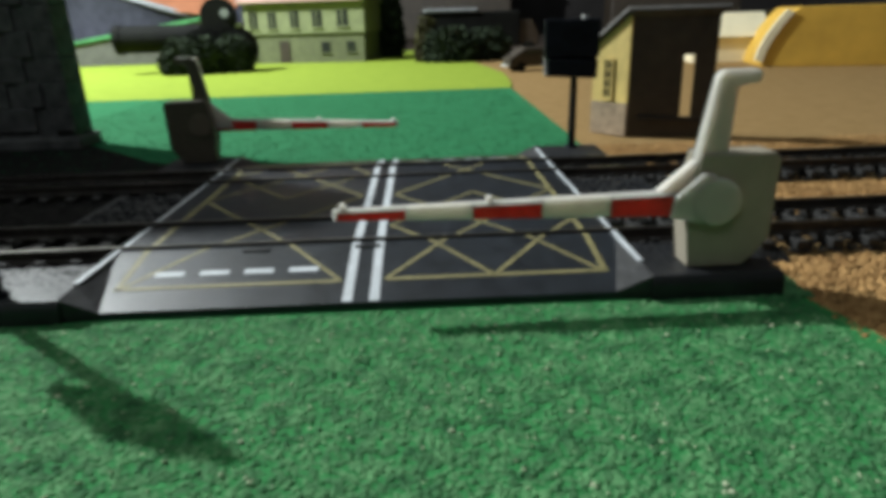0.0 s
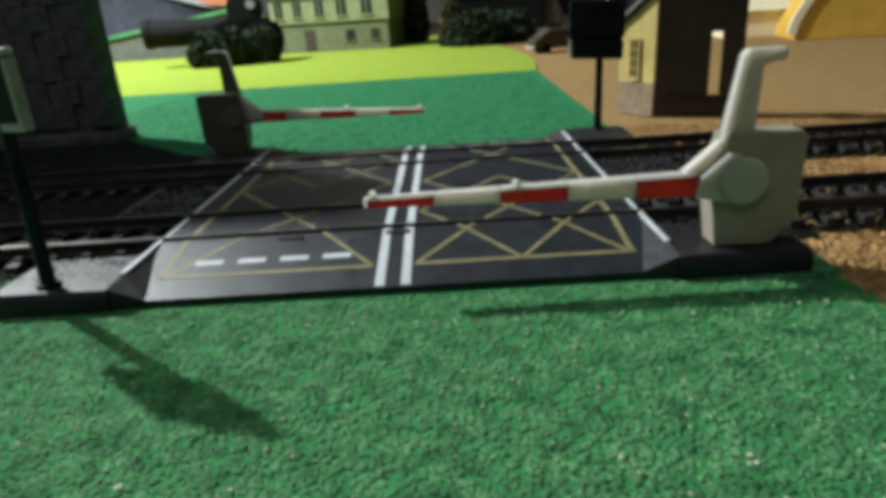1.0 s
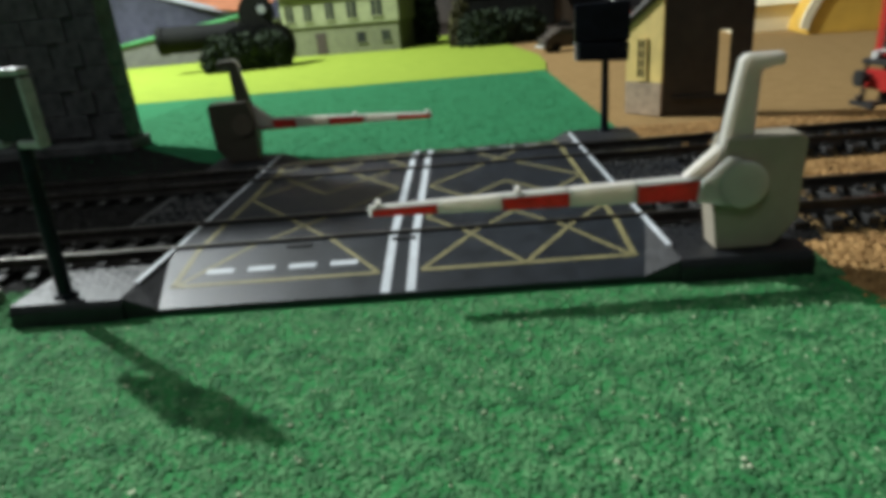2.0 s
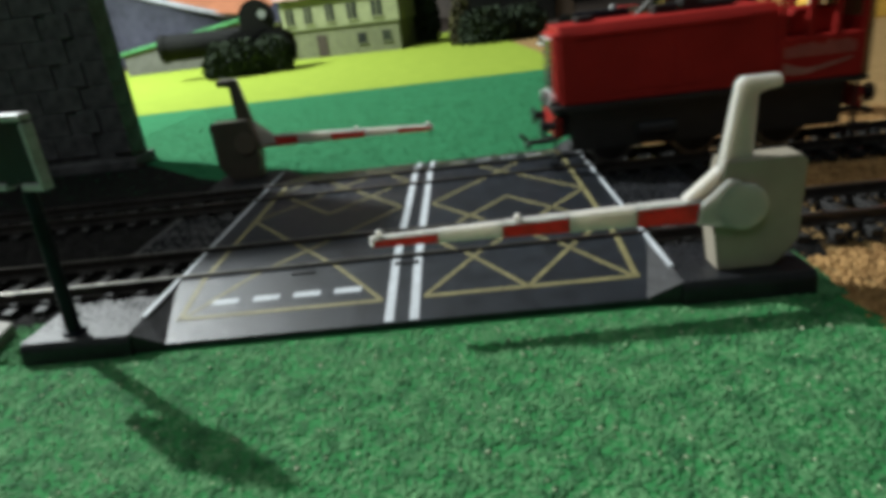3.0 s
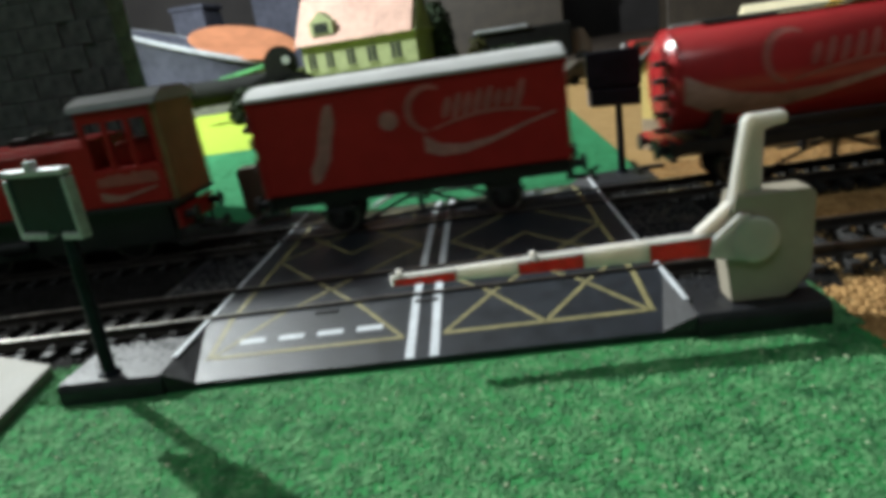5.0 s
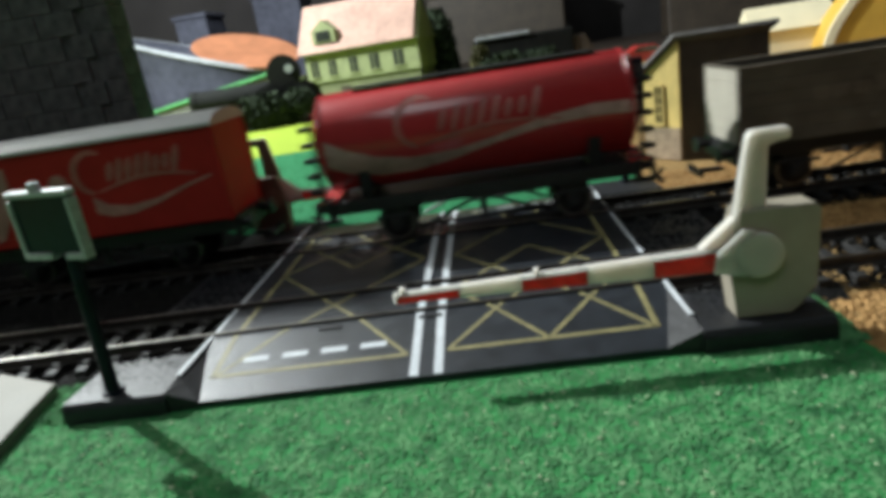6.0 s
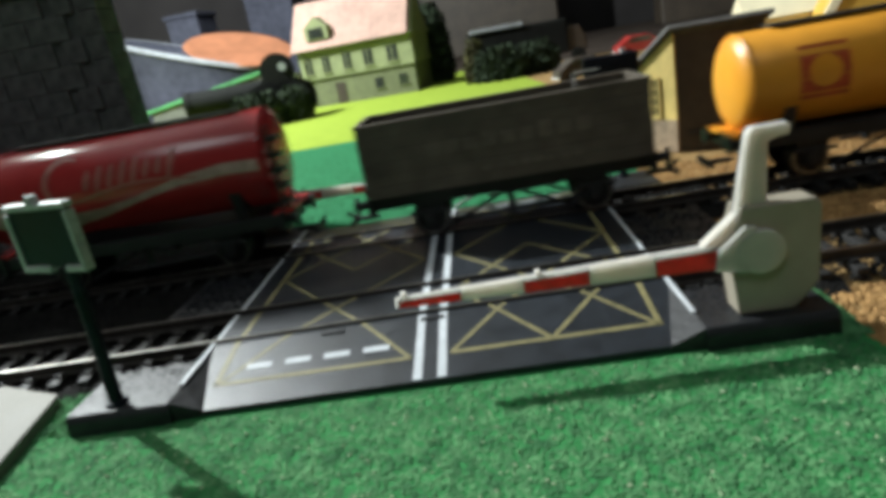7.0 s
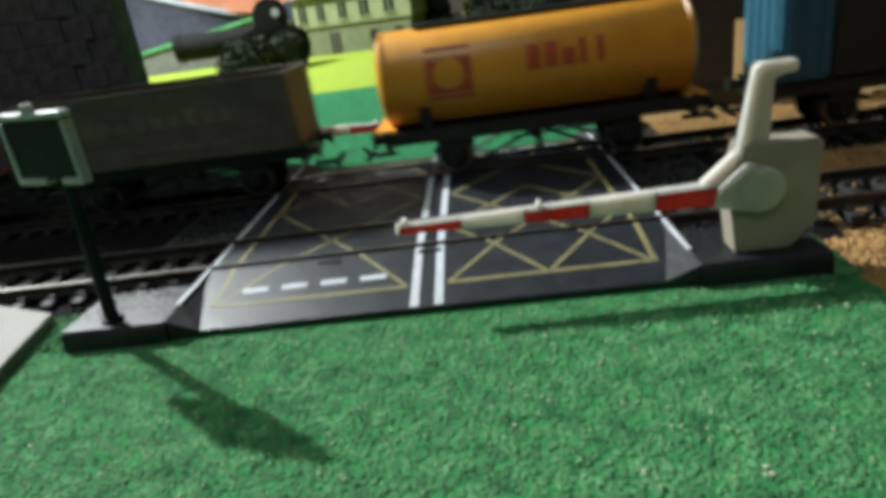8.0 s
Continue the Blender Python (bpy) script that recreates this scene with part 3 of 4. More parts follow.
dormer = part("dormer", prism(B(), [(-120, 74), (-92, 74), (-92, 88), (-106, 99), (-120, 88)], "y", -6, 22), SAGE, house)
part("dormer_window", box(B(), -115, -97, -6.8, -5.8, 76, 87), PANE, dormer)
for k, (x, w) in enumerate(((-125, 9), (-103, 9), (-77, 9.5), (-51, 11), (-22, 12))):
    win = part("window", box(B(), x - w / 2, x + w / 2, -3.1, -2.2, 38, 55), PANE, house, "dark window")
    part("window_frame", box(B(), x - .5, x + .5, -3.6, -2.9, 38, 55), SAGE, win)
    part("window_sill", box(B(), x - w / 2 - 1, x + w / 2 + 1, -4.2, -2.4, 36.6, 38), SAGE, win)
for x in (-44, -15):
    win = part("window", box(B(), x - 5, x + 5, -.6, .3, 11, 22), PANE, house, "dark window")
    part("window_sill", box(B(), x - 6, x + 6, -1.6, .2, 9.8, 11), OLIVE, win)
part("door", box(B(), -98, -86, -.7, .3, 0, 24), BOARDS, house, "brown house door")
part("drainpipe", cyl(B(), (-130, -3.5, 0), (-130, -3.5, 63), 1.1, n=8), SAGE, house)


# shaggy bushes: hundreds of small leaf clumps on a twig frame
def bush(name, label, centre, spread, count, seed, mat, leaf=3.0):
    rng = random.Random(seed)
    thing = empty(name, label, "bush", at=away(centre[0], centre[1], 0.4))
    bm = B()
    for k in range(7):
        a = rng.uniform(0, 6.28)
        cyl(bm, (0, 0, 0), (spread[0] * .6 * math.cos(a), spread[1] * .6 * math.sin(a), spread[2] * rng.uniform(.5, .95)), 1.4, .4, 6)
    part("stem", bm, BOARDS, thing)
    verts, faces = [], []
    for k in range(count):
        while True:
            p = Vector((rng.uniform(-1, 1), rng.uniform(-1, 1), rng.uniform(0, 1)))
            lump = .8 + .25 * noise.noise(p * 2.3 + Vector((seed, 0, 0)))
            if p.x ** 2 + p.y ** 2 + (p.z * 1.05 - .25) ** 2 < lump:
                break
        c = Vector((p.x * spread[0], p.y * spread[1], p.z * spread[2] + 1))
        turn = Euler((rng.uniform(0, 6), rng.uniform(0, 6), rng.uniform(0, 6))).to_matrix()
        s = leaf * rng.uniform(.5, 1.3)
        n = len(verts)
        verts += [(c + turn @ Vector(q) * s) * MM for q in ((-1, 0, 0), (0, -.6, .2), (1, 0, 0), (0, .6, .2))]
        faces.append((n, n + 1, n + 2, n + 3))
    me = bpy.data.meshes.new("foliage")
    me.from_pydata([tuple(v) for v in verts], [], faces)
    me.materials.append(mat)
    ob = new("foliage", me)
    ob.parent = thing
    ob["kind"] = "stuff"
    return thing


DARKLEAF = crumb_material("dark_leaf", (0.010, 0.016, 0.010), (0.035, 0.05, 0.028))
BROWNLEAF = crumb_material("brown_leaf", (0.02, 0.018, 0.012), (0.09, 0.085, 0.035))
bush("hedge", "dark shaggy hedge clump on the lime field", (-206, 497), (36, 20, 34), 2600, 1, DARKLEAF)
bush("hedge", "dark shaggy hedge clump on the lime field", (-170, 505), (24, 18, 34), 1800, 2, DARKLEAF)
bush("bush", "dark bush beside the house", (-22, 640), (22, 20, 90), 2400, 3, DARKLEAF, 4)
bush("bush", "brownish bush at the field's edge", (22, 560), (14, 14, 44), 1200, 4, BROWNLEAF)
bush("bush", "dark low bush at the field's edge", (48, 545), (34, 22, 34), 2200, 5, DARKLEAF)
bush("bush", "dark low bush at the field's edge", (88, 560), (30, 22, 32), 2000, 6, DARKLEAF)

# the traction engine behind the hedge
engine = empty("traction_engine", "black model traction engine with a pale-hubbed flywheel", "engine", at=away(-205, 520, rz=4))
part("boiler", cyl(B(), (-72, 0, 33), (10, 0, 33), 13, n=24), RUBBER, engine)
part("firebox", box(B(), 5, 44, -13, 13, 12, 46, 1.5), RUBBER, engine)
part("smokebox", cyl(B(), (-78, 0, 33), (-72, 0, 33), 14, n=24), RUBBER, engine)
wheel = part("flywheel", cyl(B(), (26, -17, 52), (26, -13, 52), 17.5, n=32), RUBBER, engine)
part("hub", cyl(B(), (32, -18.5, 55), (32, -16.8, 55), 4.2, n=16), RIM, wheel, "pale hub")
part("cylinder_block", box(B(), 30, 46, -16, -8, 42, 46, 1), SILVER, engine, "bright metal block")
for x, r in ((8, 21), (34, 21)):
    for y in (-17, 14):
        part("wheel", cyl(B(), (x, y, r), (x, y + 4, r), r, n=28), RUBBER, engine)
# far clutter: parked lorry, red car, card warehouse, tub and dish
lorry = empty("parked_lorry", "dark parked lorry with a white roof edge", "lorry", at=away(60, 590, -.6, rz=8))
part("body", box(B(), -40, 70, 0, 34, 12, 50, 2), RUBBER, lorry)
part("roof_edge", box(B(), -40, 20, -2, 1.5, 50, 53.5, .6), RIM, lorry, "white roof edge")
part("cab", prism(B(), [(70, 12), (92, 12), (92, 26), (84, 40), (70, 40)], "y", 2, 32, 1.5), BOARDS, lorry)
for x in (-25, 40, 80):
    part("wheel", cyl(B(), (x, -1.5, 8), (x, 4, 8), 8, n=20), RUBBER, lorry)

for cx, cy, turn, mat, label, nm in ((200, 565, 5, REDCAR, "red enamelled model car on the sandy yard", "model_car"), (118, 440, 14, BOARDS, "dark brown model car on the sandy yard", "model_car")):
    car = empty(nm, label, "car", "parked model cars", at=away(cx, cy, -.6, rz=turn))
    part("body", prism(B(), [(-28, 4), (28, 4), (29, 9), (26, 12), (13, 13.5), (7, 20), (-14, 20.5), (-21, 13.5), (-28, 12)], "y", -10, 10, 1.5), mat, car)
    part("windscreen", prism(B(), [(12.6, 13.8), (8.0, 19), (7.2, 19), (11.8, 13.8)], "y", -8, 8), PANE, car)
    part("side_window", prism(B(), [(-17, 14), (9, 14), (6, 18.8), (-13, 19)], "y", -10.3, -9.8), PANE, car)
    part("bumper", box(B(), -30, -28, -9, 9, 4.5, 6.5, .5), SILVER, car, "bright bumper")
    for x in (-17, 17):
        for y in (-10.2, 7.2):
            part("wheel", cyl(B(), (x, y, 4.2), (x, y + 3, 4.2), 4.2, n=18), RUBBER, car)

ware = empty("card_warehouse", "cream and ochre card building with a curved flank", "building", at=away(306, 400, -.6, rz=-14))
curve = [(0, 0)] + [(20 * (k / 8) ** 1.6, 4 + 40 * k / 8) for k in range(9)] + [(24, 48), (110, 48), (110, 0)]
part("ochre_block", prism(B(), curve, "y", 0, 70, .8), OCHRE, ware, "ochre block with a curved flank")
part("curved_trim", prism(B(), [(20 * (k / 8) ** 1.6, 4 + 40 * k / 8) for k in range(9)] + [(20 * (k / 8) ** 1.6 - 6, 6 + 40 * k / 8) for k in range(8, -1, -1)], "y", -2, 3), CARD, ware, "cream curved trim")
wing = empty("card_shed", "cream card shed with a low pitched roof", "building", at=away(300, 455, -.6, rz=-10))
part("wall", box(B(), -30, 34, 0, 60, 0, 24, .5), CARD, wing)
part("roof", prism(B(), [(-4, 23), (64, 23), (30, 44)], "x", -34, 38), CARD, wing)

# an upright tub whose rim sags to one side
tub = empty("storage_tub", "big grey fabric tub with a sagging pale rim", "tub", at=away(-388, 850, .1))


def sag(x, y, z):
    return Vector((x, y, z * (1 - 0.0042 * x))) * MM


bm = B()
prev = None
for r, z in ((108, 0), (119, 74), (126, 78), (126, 84), (118, 84), (104, 4)):
    ring = [bm.verts.new(sag(r * math.cos(a * math.tau / 48), r * .7 * math.sin(a * math.tau / 48), z)) for a in range(48)]
    if prev:
        for k in range(48):
            f = bm.faces.new((prev[k], prev[(k + 1) % 48], ring[(k + 1) % 48], ring[k]))
            f.smooth = True
    prev = ring
part("bowl", bm, TUBGREY, tub)
bm = B()
for k in range(48):
    a, b = k * math.tau / 48, (k + 1) * math.tau / 48
    cyl(bm, sag(127 * math.cos(a), 89 * math.sin(a), 82) / MM, sag(127 * math.cos(b), 89 * math.sin(b), 82) / MM, 3.8, n=6)
part("rim", bm, RIM, tub, "pale grey rim")
bm = B()
prev = None
for r, z in ((2, 0), (50, 1), (80, 8), (82, 10), (78, 10), (48, 4), (2, 3)):
    ring = [bm.verts.new(Vector((r * math.cos(a * math.tau / 36), r * .8 * math.sin(a * math.tau / 36), z)) * MM) for a in range(36)]
    if prev:
        for k in range(36):
            f = bm.faces.new((prev[k], prev[(k + 1) % 36], ring[(k + 1) % 36], ring[k]))
            f.smooth = True
    prev = ring
dish = tagged(link("clay_dish", bm, CLAY), "shallow terracotta dish lying on the tub", "dish")
dish.matrix_world = away(-328, 842, 74 * stretch(842), 19, 16, 0)

# a card ramp with a green top behind the engine
ramp = empty("card_ramp", "grey card ramp with a green flocked top", "ramp", at=away(0, 640))
part("side", prism(B(), [(-388, 0), (-236, 0), (-236, 47), (-388, 24)], "y", 0, 40, .5), RAMPGREY, ramp)
part("flocked_top", prism(B(), [(-396, 22.9), (-232, 47.8), (-232, 52), (-396, 27)], "y", -3, 43, .5), RAMPGREEN, ramp, "green flocked top")

for x, y, w, h, mat, nm, lb in ((-470, 1000, 60, 150, TUBGREY, "storage_box", "grey storage box on the far shelf of the layout"), (-330, 1060, 90, 170, TUBGREY, "storage_box", "grey storage box on the far part of the layout"), (60, 1050, 240, 120, BOARDS, "cabinet", "dark brown cabinet behind the layout"), (420, 900, 200, 70, BOARDS, "crate", "dark brown crate behind the yard")):
    ob = empty(nm, lb, "box", at=away(x, y, .1, rz=-6))
    part("body", box(B(), -w / 2, w / 2, 0, 70, 0, h, 3), mat, ob)
    part("lid", box(B(), -w / 2 - 3, w / 2 + 3, -3, 73, h, h + 8, 2), mat, ob)

# pale slab at the turf's edge
slab = B()
prism(slab, [(-97, -21), (-91.5, -52), (-150, -62), (-156, -2), (-120.5, -11)], "z", -0.4, 3.2, .4)
GREYBOARD = material("grey_board", (0.21, 0.20, 0.17), 0.7, scale=120, vary=0.12, bump=0.25)
tagged(link("board_offcut", slab, GREYBOARD), "pale board offcut lying beside the track", "board")


# ---- the train ----
REDB = material("red_bodywork", (0.37, 0.024, 0.02), 0.5, scale=120, vary=0.1, gloss=0.1)
REDT = material("red_gloss_tank", (0.40, 0.026, 0.028), 0.22, scale=120, vary=0.08)
WHITE = material("white_roof", (0.52, 0.52, 0.51), 0.5, scale=120, vary=0.08)
PRINT = material("faded_print", (0.46, 0.30, 0.26), 0.5, scale=300, vary=0.2)
FAINT = material("faint_print", (0.42, 0.19, 0.16), 0.5, scale=300, vary=0.2)
SCRIPT = material("worn_script", (0.41, 0.12, 0.10), 0.45, scale=300, vary=0.2)
UNDER = material("underframe_black", (0.015, 0.015, 0.016), 0.5, scale=400, vary=0.3)
BROWN = material("grey_brown_wagon", (0.13, 0.11, 0.085), 0.6, scale=150, vary=0.2, bump=0.2, gloss=0.25)
DULL = material("dull_print", (0.16, 0.13, 0.10), 0.6, scale=300, vary=0.2)
ORANGE = material("orange_tank", (0.80, 0.34, 0.03), 0.35, scale=120, vary=0.08)
BADGE = material("badge_red", (0.55, 0.09, 0.03), 0.45, scale=200, vary=0.12)
BLUE = material("blue_container", (0.02, 0.105, 0.17), 0.45, scale=120, vary=0.12)
CABEND = material("brown_buff_panel", (0.26, 0.17, 0.075), 0.6, scale=120, vary=0.15, gloss=0.1)
CABROOF = material("grey_cab_roof", (0.22, 0.22, 0.22), 0.5, scale=120, vary=0.12)
TYRE = material("dull_tyre", (0.30, 0.29, 0.27), 0.4, 1.0, scale=300, vary=0.2)
TRAIN, TURNING = [], []


def vehicle(name, label, category, offset):
    ob = empty(name, label, category)
    TRAIN.append((ob, offset))
    return ob


def wheelset(parent, x, r):
    axle = part("axle", cyl(B(), (0, -11, 0), (0, 11, 0), 1.1, n=8), UNDER, parent)
    axle.location = (x * MM, 0, (RAIL + r) * MM)
    for s in (-1, 1):
        bm = cyl(B(), (0, s * 7.4, 0), (0, s * 9.6, 0), r, n=24)
        cyl(bm, (0, s * 6.7, 0), (0, s * 7.4, 0), r + .9, n=24)
        for k in range(4):
            a = k * math.tau / 4
            cyl(bm, (r * .55 * math.cos(a), s * 9.5, r * .55 * math.sin(a)), (r * .55 * math.cos(a), s * 9.9, r * .55 * math.sin(a)), r * .16, n=8)
        wheel = part("wheel", bm, UNDER, axle)
        bm = B()
        for k in range(24):
            a, b = k * math.tau / 24, (k + 1) * math.tau / 24
            bm.faces.new([bm.verts.new(Vector((q * math.cos(c), s * 9.75, q * math.sin(c))) * MM) for q, c in ((r - 1, a), (r - .05, a), (r - .05, b), (r - 1, b))])
        part("tyre", bm, TYRE, axle, "worn metal tyre")
    TURNING.append((axle, x, r))


def buffers(parent, length, z=21.0, beam=None):
    for end, x in ((-1, 0), (1, length)):
        part("buffer_beam", box(B(), x - 1, x + 1, -14.5, 14.5, z - 4, z + 3, .3), beam or UNDER, parent)
        for y in (-11, 11):
            bm = cyl(B(), (x, y, z), (x + end * 4.5, y, z), 1.5, n=12)
            cyl(bm, (x + end * 4.5, y, z), (x + end * 5.5, y, z), 3.0, n=16)
            part("buffer", bm, UNDER, parent)
        bm = box(B(), min(x, x + end * 10), max(x, x + end * 10), -1.2, 1.2, z - 8, z - 6.6, .2)
        box(bm, x + end * 9.2 - .7, x + end * 9.2 + .7, -6.5, 6.5, z - 8.2, z - 6.4, .2)
        cyl(bm, (x + end * 9, 0, z - 6.6), (x + end * 11.5, 0, z - 4.2), .7, n=6)
        part("coupling", bm, UNDER, parent)


def underframe(parent, length, axles, r=6.2, deck=22.5):
    """Solebars, springs, axle guards, brake gear, wheels, buffers and couplings."""
    for s in (-1, 1):
        part("solebar", box(B(), .5, length - .5, s * 12.2 - .9, s * 12.2 + .9, deck - 4.2, deck, .2), UNDER, parent)
        for x in axles:
            bm = prism(B(), [(x - 5.5, deck - 4), (x + 5.5, deck - 4), (x + 2.2, RAIL + r - 1.8), (x - 2.2, RAIL + r - 1.8)], "y", s * 11.4 - .5, s * 11.4 + .5)
            box(bm, x - 2, x + 2, s * 12.2 - .9, s * 12.2 + 1.0, RAIL + r - 2, RAIL + r + 2.2, .3)
            box(bm, x - 7, x + 7, s * 12.2 - .8, s * 12.2 + .6, RAIL + r + 2.4, RAIL + r + 3.6, .3)
            part("axle_guard", bm, UNDER, parent)
        m = length / 2
        bm = cyl(B(), (axles[0] + r + 1, s * 11, RAIL + 3), (m, s * 11, deck - 3.6), .6, n=6)
        cyl(bm, (axles[-1] - r - 1, s * 11, RAIL + 3), (m, s * 11, deck - 3.6), .6, n=6)
        cyl(bm, (m - 8, s * 12.6, RAIL + 5), (m + 26, s * 12.6, RAIL + 6.5), .6, n=6)
        box(bm, m - 1, m + 1, s * 11 - 1, s * 11 + 1, RAIL + 4, deck - 4, .2)
        part("brake_gear", bm, UNDER, parent)
    part("floor", box(B(), .5, length - .5, -12, 12, deck - .9, deck + .4), UNDER, parent)
    for x in axles:
        wheelset(parent, x, r)
    buffers(parent, length, deck - 1.8)


def bars(parent, x0, x1, z, h, y, mat, count, label, slope=0.0):
    """Unreadable lettering as plain bars on a side."""
    step = (x1 - x0) / count
    rng = random.Random(int(x0 * 7 + x1))
    for k in range(count):
        a, b = x0 + k * step + .12 * step, x0 + (k + 1) * step - .12 * step
        top = h * rng.uniform(.7, 1.0)
        bm = prism(B(), [(a, z + slope * (a - x0)), (b, z + slope * (b - x0)), (b, z + top + slope * (b - x0)), (a, z + top + slope * (a - x0))], "y", y - .12, y + .1)
        part("lettering_bar", bm, mat, parent, label)


def ribbon(name, parent, path, mat, label, surface):
    """A band given by (x, low z, high z) laid 0.1 mm proud of a surface y(z)."""
    bm = B()
    prev = None
    for x, lo, hi in path:
        row = []
        for k in range(5):
            z = lo + (hi - lo) * k / 4
            row.append(bm.verts.new(Vector((x, surface(z) - .12, z)) * MM))
        if prev:
            for k in range(4):
                bm.faces.new((prev[k], row[k], row[k + 1], prev[k + 1]))
        prev = row
    return part(name, bm, mat, parent, label)


def flourish(thing, x, z, r, length, mat, surface):
    """A logo as plain shapes: an open crescent, a row of slanted strokes and a swash under them."""
    def band(name, centre, width):
        bm, prev = B(), None
        for k, (px, pz) in enumerate(centre):
            qx, qz = centre[min(k + 1, len(centre) - 1)]
            ox, oz = centre[max(k - 1, 0)]
            t = Vector((qx - ox, qz - oz)).normalized() * width * (.35 + .65 * math.sin(math.pi * (k + .5) / len(centre)))
            row = [bm.verts.new(Vector((px + e * -t.y, surface(pz + e * t.x) - .14, pz + e * t.x)) * MM) for e in (-.5, .5)]
            if prev:
                bm.faces.new((prev[0], row[0], row[1], prev[1]))
            prev = row
        part(name, bm, mat, thing, "worn pale logo shape")
    band("crescent", [(x + r * math.cos(a), z + r * math.sin(a)) for a in (math.radians(60 + 11 * k) for k in range(19))], 2.4)
    rng = random.Random(3)
    for k in range(8):
        at, h = x + length * (.16 + .095 * k), rng.uniform(2.6, 5.2)
        band("stroke", [(at + (f - .5) * h * .7, z - .5 + .04 * (at - x) + (f - .5) * 2 * h) for f in (j / 6 for j in range(7))], 2.6)
    band("swash", [(x + length * f, z - r * .95 + 3.0 * math.sin(f * 3.0) + .04 * length * f) for f in (k / 14 for k in range(15))], 1.3)


# red shunter
loco = vehicle("diesel_shunter", "red diesel shunting locomotive with black running gear", "locomotive", -4.8)
part("bonnet", prism(B(), [(-14, 27.5), (14, 27.5), (14, 49.5), (11.5, 52), (-11.5, 52), (-14, 49.5)], "x", 1.5, 70, .5), REDB, loco, "plain red bonnet")
part("nose", box(B(), 0, 2, -12.5, 12.5, 28.5, 50, .6), REDB, loco)
grille = part("grille", box(B(), -.5, .4, -7.5, 7.5, 31, 47.5, .2), PANE, loco, "dark radiator grille")
for k in range(7):
    part("slat", box(B(), -.9, -.4, -7, 7, 32.2 + k * 2.2, 32.9 + k * 2.2), UNDER, grille)
for z in (30.2, 47.8):
    part("grille_edge", box(B(), -1.0, .2, -8.2, 8.2, z, z + .8, .2), SILVER, loco, "bright grille edge")
cab = part("cab", box(B(), 69.5, 96, -15.2, 15.2, 27.5, 41, .6), REDB, loco, "red cab")
for x in (70.2, 78.5, 86.8, 95.0):
    for y in (-14.6, 14.6):
        part("cab_pillar", box(B(), x - .9, x + 1.1, y - .6, y + .6, 41, 61, .2), REDB, cab)
for y in (-14.7, 14.7):
    part("cab_header", box(B(), 69.5, 96, y - .5, y + .5, 57.0, 61.5, .2), REDB, cab)
for x in (69.9, 95.4):
    part("cab_end", box(B(), x - .5, x + .5, -14.6, 14.6, 41, 45, .2), REDB, cab)
part("cab_back_panel", box(B(), 96, 98.2, -14.5, 14.5, 27.5, 61, .4), CABEND, loco, "brownish buff cab end panel")
part("cab_seat", box(B(), 76, 90, -8, 8, 41, 49, 1), REDB, cab)
part("cab_roof", prism(B(), [(-16.5, 61), (16.5, 61), (15, 63.5), (8, 66), (-8, 66), (-15, 63.5)], "x", 67.5, 99.5, .4), CABROOF, loco, "grey curved cab roof")
for x, w, h in ((12, 3, 2.2), (38, 4, 3), (46, 3, 4.2), (54, 6, 2.4)):
    part("bonnet_fitting", box(B(), x - w, x + w, -3, 3, 51.8, 51.8 + h, .4), UNDER, loco)
for x in (20, 32, 44):
    part("bonnet_door", box(B(), x - 5.3, x + 5.3, -14.25, -13.9, 30.5, 47.5, .1), REDB, loco)
part("handrail", cyl(B(), (6, -14.9, 49.2), (60, -14.9, 49.2), .3, n=6), REDB, loco)
ribbon("wave_mark", loco, [(71, 30.2, 33.5), (74, 29.6, 32.4), (78, 29.6, 31.4), (82, 30.6, 31.8), (92, 33, 33.8)], FAINT, "faded pale wave mark", lambda z: -15.3)
bars(loco, 71, 93, 35, 4.5, -15.3, SCRIPT, 12, "faded pale lettering")
part("running_plate", box(B(), -2, 98, -15.5, 15.5, 25.6, 27.4, .3), UNDER, loco)
for s in (-1, 1):
    part("frame_plate", box(B(), 4, 92, s * 12 - .8, s * 12 + .8, 12, 25.6, .3), UNDER, loco)
    for x in (1, 97):
        part("step", box(B(), x - 3, x + 3, s * 14 - 1.5, s * 14 + 1.5, 10.5, 12, .2), UNDER, loco)
        part("step_bracket", box(B(), x - 2.4, x - 1.4, s * 14 - .5, s * 14 + .5, 12, 25.6), UNDER, loco)
for x in (18, 46, 74):
    wheelset(loco, x, 8.2)
buffers(loco, 96, 21, REDB)
for y in (-9, 9):
    part("lamp", cyl(B(), (-2, y, 29), (0, y, 29), 1.5, n=10), SILVER, loco, "small silver lamp")
    part("air_tank", cyl(B(), (26, y * 1.42, 17), (38, y * 1.42, 17), 2.6, n=12), UNDER, loco)

# box van
van = vehicle("box_van", "red box van with a white roof and faded pale markings", "wagon", 125)
part("body", box(B(), 0, 104.5, -15.6, 15.6, 23.2, 57.5, .8), REDB, van)
part("roof", prism(B(), [(-16.6, 56.0), (16.6, 56.0), (16.4, 57.2), (12, 59.4), (5, 60.4), (-5, 60.4), (-12, 59.4), (-16.4, 57.2)], "x", -.8, 105.3, .3), WHITE, van, "white curved roof")
for x in (0.2, 104.3):
    for y in (-15.7, 15.7):
        part("corner_post", box(B(), x - .8, x + .8, y - .4, y + .4, 23.2, 57, .2), REDB, van)
